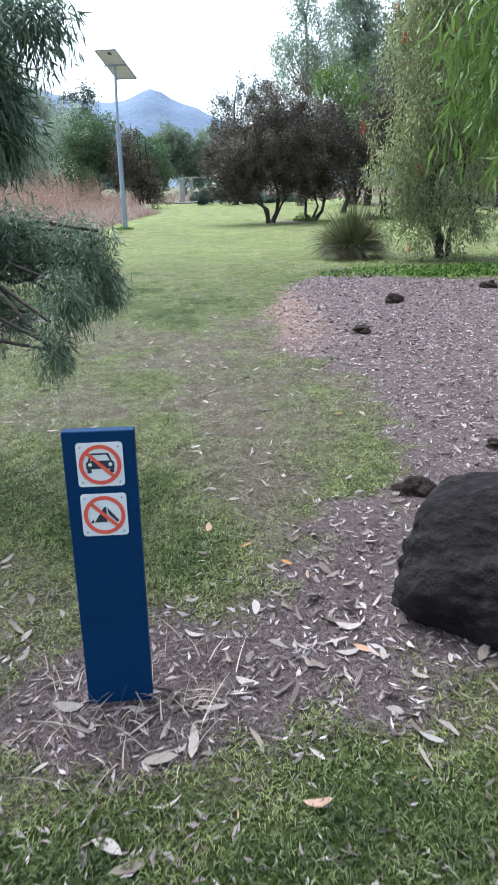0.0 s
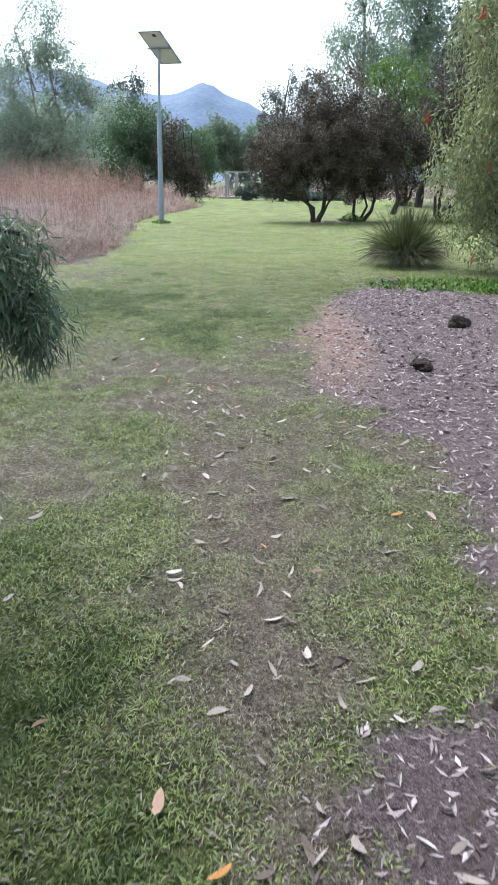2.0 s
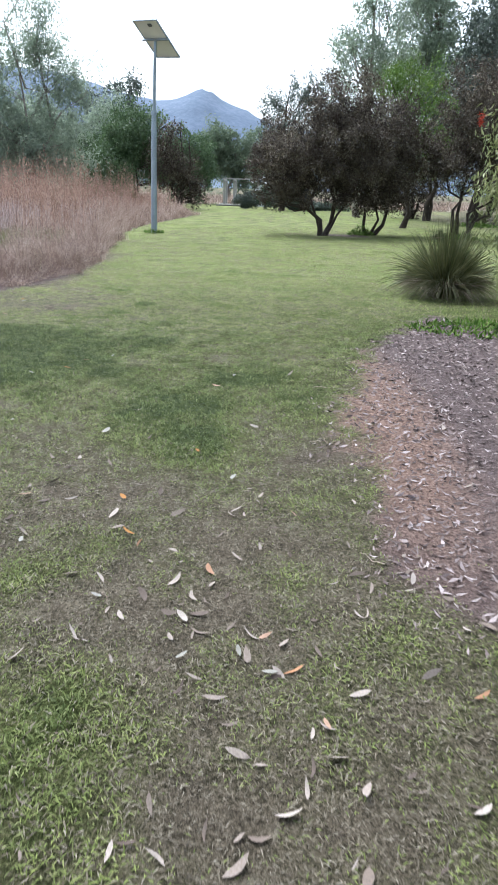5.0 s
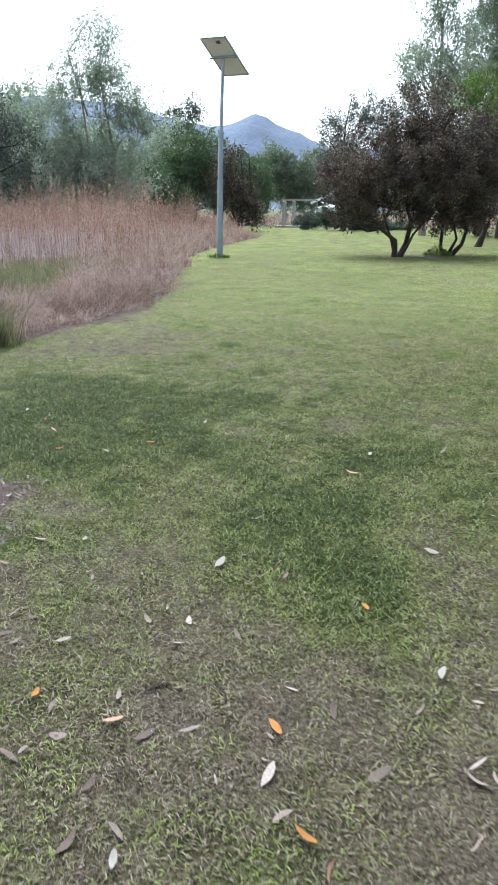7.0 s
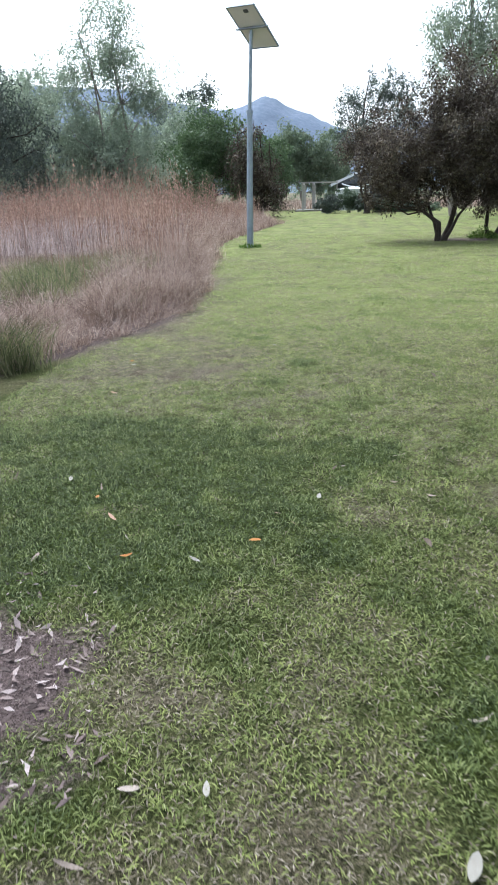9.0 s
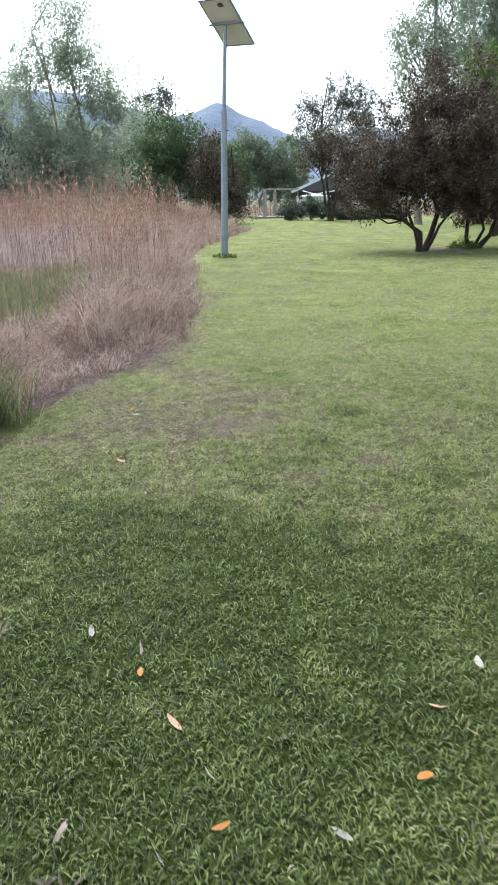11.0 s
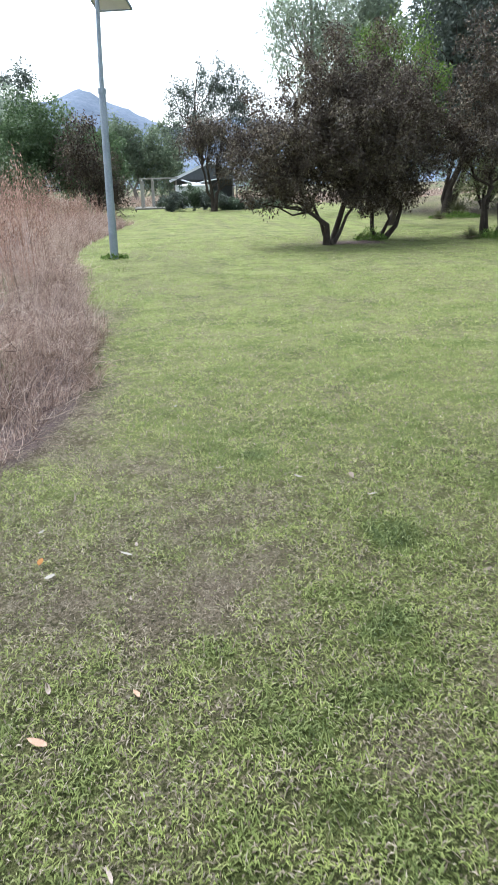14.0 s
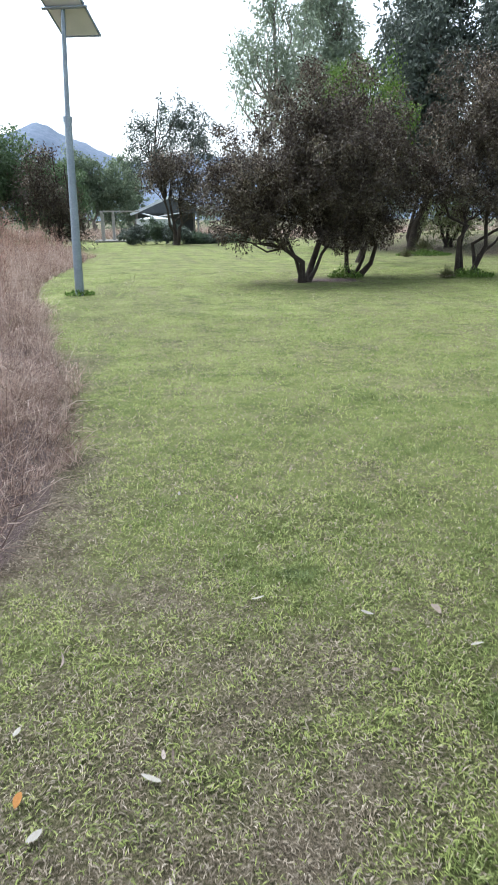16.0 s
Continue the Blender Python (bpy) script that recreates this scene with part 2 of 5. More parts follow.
PANEL_BACK = speckled("panel_back", [(0.3, (0.66, 0.65, 0.69)), (0.7, (0.74, 0.73, 0.77))], 3, 0.5, bump=0.02)
PANEL_FACE = speckled("panel_face", [(0.3, (0.008, 0.012, 0.03)), (0.7, (0.014, 0.02, 0.05))], 12, 0.15, bump=0.0)
PALE_TIMBER = speckled("pale_painted_timber", [(0.3, (0.33, 0.315, 0.3)), (0.7, (0.47, 0.45, 0.43))], 12, 0.7)
DARK_ROOF = speckled("dark_roof", [(0.3, (0.05, 0.055, 0.065)), (0.7, (0.1, 0.11, 0.12))], 6, 0.5)
LIGHT_TRIM = speckled("light_trim", [(0.3, (0.55, 0.57, 0.6)), (0.7, (0.72, 0.74, 0.76))], 6, 0.5)
TANK = speckled("tank_steel", [(0.3, (0.45, 0.48, 0.5)), (0.7, (0.62, 0.65, 0.67))], 3, 0.45, 0.3)
CONCRETE = speckled("concrete", [(0.3, (0.18, 0.168, 0.156)), (0.7, (0.276, 0.264, 0.246))], 20, 0.9)
# distance haze is put into the blue of the forest colour
HILL = speckled("hazed_forest", [(0.35, (0.1, 0.132, 0.19)), (0.5, (0.13, 0.165, 0.23)), (0.65, (0.165, 0.2, 0.27))], 0.12, 1.0, bump=0.3, depth=3, big=0.02)
# leaf green is paled in colour for the haze of distance
FAR_LEAF = foliage("hazed_far_leaf", [(0.1, (0.085, 0.115, 0.08)), (0.5, (0.17, 0.22, 0.14)), (1.0, (0.29, 0.34, 0.23))], 0.7, 0.35, 0.05)

# ---- builders ----
rng = np.random.default_rng(7)


def mesh_of(name, verts, faces, mat, attrs=None, smooth=False):
    """A mesh from an (n, 3) array of places and an (m, k) array of corners."""
    me = bpy.data.meshes.new(name)
    verts, faces = np.asarray(verts, np.float32), np.asarray(faces, np.int32)
    m, k = faces.shape
    me.vertices.add(len(verts))
    me.vertices.foreach_set("co", verts.ravel())
    me.loops.add(m * k)
    me.loops.foreach_set("vertex_index", faces.ravel())
    me.polygons.add(m)
    me.polygons.foreach_set("loop_start", np.arange(0, m * k, k, dtype=np.int32))
    for key, values in (attrs or {}).items():
        me.attributes.new(key, "FLOAT", "POINT").data.foreach_set("value", np.asarray(values, np.float32))
    me.update(calc_edges=True)
    if smooth:
        me.polygons.foreach_set("use_smooth", np.ones(m, bool))
    me.materials.append(mat)
    return me


def thing(name, place, label, category, group="", turn=0.0):
    ob = new(name)
    ob.empty_display_size = 0.1
    ob.location = place
    ob.rotation_euler = (0, 0, radians(turn))
    return tagged(ob, label, category, group)


def child(name, me, parent, label=""):
    ob = new(name, me)
    ob.parent = parent
    return tagged(ob, label)


def part(name, bm, mat, parent, label="", smooth=False):
    me = bpy.data.meshes.new(name)
    bmesh.ops.recalc_face_normals(bm, faces=bm.faces)
    bm.to_mesh(me)
    bm.free()
    if smooth:
        me.polygons.foreach_set("use_smooth", np.ones(len(me.polygons), bool))
    me.materials.append(mat)
    return child(name, me, parent, label)


def box(bm, size, m, bevel=0.0):
    made = bmesh.ops.create_cube(bm, size=1, matrix=m @ Matrix.Diagonal((*size, 1)))["verts"]
    if bevel:
        edges = list({e for v in made for e in v.link_edges})
        bmesh.ops.bevel(bm, geom=edges, offset=bevel, segments=2, affect="EDGES", profile=0.5)
    return bm


def tubes(paths, sides=6):
    """Tapered tubes along paths, each an array of (x, y, z, radius)."""
    verts, faces, n = [], [], 0
    ring = np.linspace(0, 2 * np.pi, sides, endpoint=False)
    for p in paths:
        p = np.asarray(p, float)
        way = np.gradient(p[:, :3], axis=0)
        way /= np.linalg.norm(way, axis=1)[:, None] + 1e-9
        side = np.cross(way, (0.31, 0.95, 0.05))
        side /= np.linalg.norm(side, axis=1)[:, None] + 1e-9
        other = np.cross(way, side)
        c = side[:, None] * np.cos(ring)[None, :, None] + other[:, None] * np.sin(ring)[None, :, None]
        verts.append((p[:, None, :3] + c * p[:, None, 3:4]).reshape(-1, 3))
        k = np.arange(len(p) - 1)[:, None] * sides
        j = np.arange(sides)[None]
        a, b = k + j, k + (j + 1) % sides
        faces.append(np.stack([a, b, b + sides, a + sides], -1).reshape(-1, 4) + n)
        n += len(p) * sides
    return np.concatenate(verts), np.concatenate(faces)


def bent(a, b, r0, r1, sag=0.0, steps=6, wander=0.06, r=rng):
    """A crooked tapered path from a to b."""
    a, b = np.asarray(a, float), np.asarray(b, float)
    s = np.linspace(0, 1, steps)
    p = a + (b - a) * s[:, None]
    far = np.linalg.norm(b - a)
    p[1:-1] += r.normal(0, wander * far / 2, (steps - 2, 3))
    p[:, 2] += sag * np.sin(np.pi * s)
    return np.c_[p, r0 + (r1 - r0) * s]


def unit(v):
    return v / (np.linalg.norm(v, axis=-1, keepdims=True) + 1e-9)


def leaf_quads(c, way, length, width, r=rng, fold=0.15):
    """Small pointed leaves at c along way: one four-cornered blade each."""
    n = len(c)
    way = unit(way)
    side = unit(np.cross(way, r.normal(size=(n, 3))))
    up = np.cross(side, way)
    le, wi = np.broadcast_to(length, n)[:, None], np.broadcast_to(width, n)[:, None]
    mid = c + way * le * 0.45 + up * le * fold
    v = np.stack([c, mid - side * wi / 2, c + way * le, mid + side * wi / 2], 1).reshape(-1, 3)
    return v, np.arange(4 * n).reshape(-1, 4)


def strips(root, tip, width, bow, steps=4, r=rng):
    """Long grass blades: narrow strips from root to tip that bow over, ending in a point."""
    n = len(root)
    s = np.linspace(0, 1, steps)[None, :, None]
    flat = tip - root
    side = unit(np.cross(flat, r.normal(size=(n, 3))))
    p = root[:, None] + flat[:, None] * s
    p[..., 2] += np.broadcast_to(bow, n)[:, None] * np.sin(np.pi * s[..., 0] * 0.5) * (1 - s[..., 0]) * 2
    w = np.broadcast_to(width, n)[:, None, None] * (1 - s * 0.9) / 2
    v = np.stack([p - side[:, None] * w, p + side[:, None] * w], 2).reshape(-1, 3)
    k = np.arange(n)[:, None] * steps * 2 + np.arange(steps - 1)[None] * 2
    f = np.stack([k, k + 1, k + 3, k + 2], -1).reshape(-1, 4)
    return v, f


TABLE = np.random.default_rng(3).random((256, 256))


def drift(x, y, size, shift=0):
    """Smooth noise in 0..1 with features of the given size."""
    u, v = np.asarray(x) / size + 31.7 * shift, np.asarray(y) / size + 17.3 * shift
    i, j = np.floor(u).astype(int), np.floor(v).astype(int)
    a, b = u - i, v - j
    a, b = a * a * (3 - 2 * a), b * b * (3 - 2 * b)
    t = lambda p, q: TABLE[p % 256, q % 256]
    return (t(i, j) * (1 - a) + t(i + 1, j) * a) * (1 - b) + (t(i, j + 1) * (1 - a) + t(i + 1, j + 1) * a) * b


def outline(x, y, poly):
    """Signed distance to a polygon, negative inside."""
    p = np.asarray(poly, float)
    best, inside = np.full(np.shape(x), 1e9), np.zeros(np.shape(x), bool)
    for (x0, y0), (x1, y1) in zip(p, np.roll(p, -1, 0)):
        dx, dy = x1 - x0, y1 - y0
        s = np.clip(((x - x0) * dx + (y - y0) * dy) / (dx * dx + dy * dy), 0, 1)
        best = np.minimum(best, np.hypot(x - x0 - s * dx, y - y0 - s * dy))
        cross = (y0 > y) != (y1 > y)
        inside ^= cross & (x < (x1 - x0) * (y - y0) / (dy if dy else 1e-9) + x0)
    return np.where(inside, -best, best)


def smooth_step(a, b, v):
    s = np.clip((v - a) / (b - a), 0, 1)
    return s * s * (3 - 2 * s)


# ---- plan: beds and turf ----
MULCH = [(0.5, 3.36), (0.6, 3.75), (0.92, 4.1), (1.25, 4.4), (1.4, 4.8), (1.5, 5.4), (1.55, 6.4), (1.42, 7.3), (0.95, 7.75), (0.88, 8.6), (0.95, 9.6), (1.08, 11.0),
         (1.75, 13.0), (2.5, 14.0), (3.0, 13.2), (3.4, 12.4), (5.0, 12.0), (9, 12.4), (9, -3), (1.9, -3), (1.8, 3.0), (1.25, 3.04), (0.82, 2.95), (0.6, 2.78), (0.36, 2.66), (-0.14, 2.64), (-0.5, 2.9), (-0.4, 3.3), (0.1, 3.42)]
SIDE_MULCH = [(-1.76, 9.35), (-1.9, 9.62), (-1.98, 10.0), (-2.3, 10.15), (-3.2, 10.2), (-4.6, 9.7), (-4.4, 8.4), (-2.2, 8.6)]
# brown mulch ring that also paints the shaded ground under the shrubs
SHRUB_MULCH_AND_SHADE = [(0.6, 29.7), (2.2, 29.0), (4.6, 29.8), (6.0, 31.0), (4.6, 32.2), (2.4, 31.6), (0.9, 30.6)]
BANK = [(9.6, 43), (12, 39.5), (16, 37), (30, 35), (30, 75), (11, 66), (9.4, 50)]
REEDS = [(-3.95, 13.45), (-3.6, 14.2), (-3.28, 15.05), (-3.08, 15.6), (-2.96, 16.4), (-3.05, 18.2), (-3.3, 20.5), (-3.75, 23.5), (-4.5, 28), (-4.7, 33), (-4.2, 38),
         (-3.9, 44.5), (-5.2, 47), (-30, 52), (-34, 11), (-9, 12.6), (-5.5, 13.1)]
# lush dark green turf; patches below y 3 also stand in for shade
LUSH_AND_DARK = [(-0.3, 9.35, 0.45, 0.42), (-0.15, 9.9, 0.35, 0.3), (-1.7, 11.4, 0.9, 0.5), (-2.4, 11.2, 0.7, 0.8), (-1.5, 10.9, 0.8, 0.5), (-2.0, 10.6, 0.7, 0.4), (-0.35, 9.8, 0.35, 0.45), (0.05, 10.55, 0.25, 0.2),
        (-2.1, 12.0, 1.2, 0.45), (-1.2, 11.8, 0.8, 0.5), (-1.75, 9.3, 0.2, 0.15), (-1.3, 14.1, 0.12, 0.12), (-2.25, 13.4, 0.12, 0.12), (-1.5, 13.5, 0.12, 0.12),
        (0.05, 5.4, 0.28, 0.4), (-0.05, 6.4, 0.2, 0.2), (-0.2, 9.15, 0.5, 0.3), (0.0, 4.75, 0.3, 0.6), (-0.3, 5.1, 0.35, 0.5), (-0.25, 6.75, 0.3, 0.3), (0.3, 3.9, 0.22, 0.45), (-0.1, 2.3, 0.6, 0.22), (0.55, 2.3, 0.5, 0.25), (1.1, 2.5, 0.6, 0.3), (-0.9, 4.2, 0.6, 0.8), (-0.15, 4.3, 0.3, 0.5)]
TUFTS = [(0.26, 7.23, 0.07, 0.06), (0.07, 7.25, 0.07, 0.05), (0.84, 7.29, 0.09, 0.08), (0.28, 7.05, 0.07, 0.06), (-0.32, 7.89, 0.1, 0.08), (-0.57, 7.59, 0.12, 0.14), (0.69, 8.71, 0.08, 0.08), (-2.47, 14.83, 0.1, 0.09), (-2.42, 14.1, 0.11, 0.09), (-1.81, 15.15, 0.1, 0.09)]
DRY = [(0.3, 8.0, 0.9, 0.6), (-0.35, 8.3, 0.6, 0.4), (0.5, 8.9, 0.4, 0.6), (0.25, 9.6, 0.2, 0.3), (0.2, 7.3, 0.8, 0.5), (0.45, 5.6, 0.5, 1.2), (0.35, 6.6, 0.9, 0.8), (0.6, 4.5, 0.35, 0.6), (-0.7, 6.2, 0.5, 0.8), (-0.6, 3.6, 0.4, 0.4),
       (-0.88, 9.3, 0.3, 0.2), (-0.98, 9.1, 0.3, 0.2), (-1.48, 9.7, 0.2, 0.12), (-0.84, 11.05, 0.15, 0.15), (-0.02, 11.35, 0.25, 0.2), (-0.7, 8.9, 0.4, 0.3), (-1.5, 8.9, 0.3, 0.3),
       (-1.63, 12.85, 0.2, 0.12), (-1.15, 13.1, 0.22, 0.14), (-2.38, 14.3, 0.35, 0.5), (-2.9, 13.8, 0.5, 0.4), (-2.85, 14.4, 0.45, 0.5), (-2.36, 13.75, 0.45, 0.35), (-1.85, 14.0, 0.3, 0.2), (-2.6, 15.0, 0.5, 0.5), (-2.0, 14.5, 0.35, 0.3), (-3.0, 16.4, 0.35, 1.6), (-3.2, 19.0, 0.3, 2.0)]


def blots(x, y, spots):
    near = np.full(np.shape(x), 9.0)
    for cx, cy, rx, ry in spots:
        near = np.minimum(near, np.hypot((x - cx) / rx, (y - cy) / ry))
    return smooth_step(1.7, 0.2, near + 0.8 * (drift(x, y, 0.3, 5) - 0.5) + 0.4 * (drift(x, y, 0.09, 7) - 0.5))


def mulch_at(x, y):
    d = np.minimum(np.minimum(outline(x, y, MULCH), outline(x, y, SIDE_MULCH)), outline(x, y, SHRUB_MULCH_AND_SHADE) + 0.7)
    return smooth_step(0.24, -0.24, d + 0.34 * (drift(x, y, 0.4, 2) - 0.5) + 0.3 * (drift(x, y, 0.12, 3) - 0.5))


def dry_at(x, y):
    base = 0.24 + 0.16 * drift(x, y, 2.6) + 0.26 * (drift(x, y, 0.5, 1) - 0.5) + 0.34 * (drift(x, y, 0.14, 8) - 0.5)
    near = smooth_step(11.0, 7.0, y)
    base = base + 0.06 * near + 0.34 * blots(x, y, DRY) - 0.34 * blots(x, y, LUSH_AND_DARK) - 0.2 * blots(x, y, TUFTS) + 0.4 * smooth_step(66, 72, y) + 0.35 * smooth_step(1.0, -2.0, outline(x, y, BANK))
    return np.clip(base + smooth_step(0.12, -0.3, outline(x, y, REEDS)) * 0.6, 0, 1)


def height_at(x, y):
    h = 0.03 * (drift(x, y, 1.7, 4) - 0.5) + 0.014 * (drift(x, y, 0.35, 6) - 0.5)
    return h + 0.9 * smooth_step(0.0, -12.0, outline(x, y, BANK))


def graded(fine0, fine1, step, far, grow):
    out, s, v = [], step, fine1
    while v < far:
        s *= grow
        v += s
        out.append(v)
    low, s, v = [], step, fine0
    while v > -far:
        s *= grow
        v -= s
        low.append(v)
    return np.r_[low[::-1], np.arange(fine0, fine1 + 1e-6, step), out]


def build_ground():
    xs, ys = graded(-5, 5.0, 0.1, 4000, 1.1), graded(1.4, 17, 0.1, 4000, 1.08)
    gx, gy = np.meshgrid(xs, ys)
    gx, gy = gx.ravel(), gy.ravel()
    w, h = len(xs), len(ys)
    k = (np.arange(h - 1)[:, None] * w + np.arange(w - 1)[None]).ravel()
    faces = np.stack([k, k + 1, k + w + 1, k + w], 1)
    # mulch is raised inside the dry grass bed to paint the shade there
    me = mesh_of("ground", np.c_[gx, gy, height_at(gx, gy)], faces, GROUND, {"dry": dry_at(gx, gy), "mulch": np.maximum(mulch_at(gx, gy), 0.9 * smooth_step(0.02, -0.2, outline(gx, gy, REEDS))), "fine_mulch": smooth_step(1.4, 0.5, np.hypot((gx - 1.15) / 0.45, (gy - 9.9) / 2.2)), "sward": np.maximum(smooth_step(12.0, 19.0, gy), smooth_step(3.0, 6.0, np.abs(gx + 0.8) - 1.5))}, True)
    tagged(new("ground", me), "mown park lawn with dry brown patches and bark mulch beds", "ground", kind="structure")


build_ground()


def build_turf():
    """Leaves of the mown turf, thick where one walks and sparser, larger, further off."""
    roots = []
    for bx, by, per, size in (((-1.3, 2.0), (1.9, 4.5), 13000, 0.9), ((-2.0, 1.8), (4.5, 8), 11500, 0.9), ((-3.2, 1.4), (8, 12), 10500, 0.95), ((-3.6, 0.4), (12, 15.5), 12500, 0.95), ((0.4, 2.4), (12, 15.5), 6000, 1.1), ((-3.6, 2.4), (15.5, 17.5), 7500, 1.15),
                              ((-4.5, 5), (17.5, 24), 1700, 1.7), ((-6, 9), (24, 34), 220, 2.6), ((2.4, 6.5), (11.5, 17), 1500, 1.8)):
        n = int(per * (bx[1] - bx[0]) * (by[1] - by[0]))
        roots.append(np.c_[rng.uniform(*bx, n), rng.uniform(*by, n), np.full(n, size)])
    p = np.concatenate(roots)
    x, y, size = p.T
    dry, mulch = dry_at(x, y), mulch_at(x, y)
    clump = drift(x, y, 0.045, 9)
    keep = (rng.random(len(x)) > mulch * 1.1) & (outline(x, y, REEDS) > -0.25) & (rng.random(len(x)) > (dry - 0.5) * 0.5) & (rng.random(len(x)) < 0.45 + 1.0 * clump)
    x, y, size, dry, clump = x[keep], y[keep], size[keep], dry[keep], clump[keep]
    n = len(x)
    a = rng.uniform(0, 2 * np.pi, n)
    long = size ** 0.6 * rng.uniform(0.014, 0.034, n) * (1.1 - 0.25 * dry)
    rise = rng.uniform(0.3, 1.25, n) * (1.15 - 0.9 * dry) * (0.6 + 0.8 * clump)
    mid_z, tip_z = long * 0.55 * rise, long * rise * rng.uniform(0.1, 1.0, n)
    w = size * rng.uniform(0.0014, 0.003, n) * (1.1 - 0.4 * dry)
    z = height_at(x, y) - 0.002 + 0.008 * clump * (1 - dry)
    ca, sa = np.cos(a), np.sin(a)
    half = long * 0.45
    v = np.stack([np.c_[x, y, z], np.c_[x + ca * half - sa * w, y + sa * half + ca * w, z + mid_z], np.c_[x + ca * long, y + sa * long, z + tip_z],
                  np.c_[x + ca * half + sa * w, y + sa * half - ca * w, z + mid_z]], 1).reshape(-1, 3)
    # clump and random tone, plus painted light: far turf brighter, nearest turf shaded
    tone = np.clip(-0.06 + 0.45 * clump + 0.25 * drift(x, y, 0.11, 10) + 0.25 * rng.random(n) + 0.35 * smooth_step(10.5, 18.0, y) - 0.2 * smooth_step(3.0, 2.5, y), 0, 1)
    me = mesh_of("turf", v, np.arange(4 * n).reshape(-1, 4), BLADE, {"dry": np.repeat(dry, 4), "tuft_tone_and_light": np.repeat(tone, 4)})
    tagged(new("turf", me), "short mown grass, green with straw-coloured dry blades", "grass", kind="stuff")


build_turf()

# ---- hills ----


def build_hills():
    xs, ys = np.linspace(-2600, 2600, 521), np.linspace(1000, 2300, 40)
    gx, gy = np.meshgrid(xs, ys)
    s = (gy - 1000) / 500
    front = np.where(gy < 1500, smooth_step(0, 1, s), 1 - 0.5 * smooth_step(1500, 2300, gy))
    ridge_x = (-2600, -1400, -900, -600, -420, -330, -240, -200, -165, -148, -130, -105, -60, -20, 30, 70, 140, 300, 700, 1400, 2600)
    ridge_z = (60, 150, 230, 222, 207, 180, 163, 168, 183, 188, 182, 165, 150, 130, 112, 118, 135, 120, 160, 110, 60)
    top = np.interp(gx, ridge_x, ridge_z)
    z = top * front + 8 * (drift(gx, gy, 120, 2) - 0.5) * front * (gy < 1450) + 5 * (drift(gx, gy, 14, 3) - 0.5) * front - 5
    w, h = len(xs), len(ys)
    k = (np.arange(h - 1)[:, None] * w + np.arange(w - 1)[None]).ravel()
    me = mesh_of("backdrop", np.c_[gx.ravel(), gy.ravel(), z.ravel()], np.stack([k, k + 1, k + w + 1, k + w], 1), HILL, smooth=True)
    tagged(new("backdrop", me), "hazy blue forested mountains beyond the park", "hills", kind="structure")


build_hills()

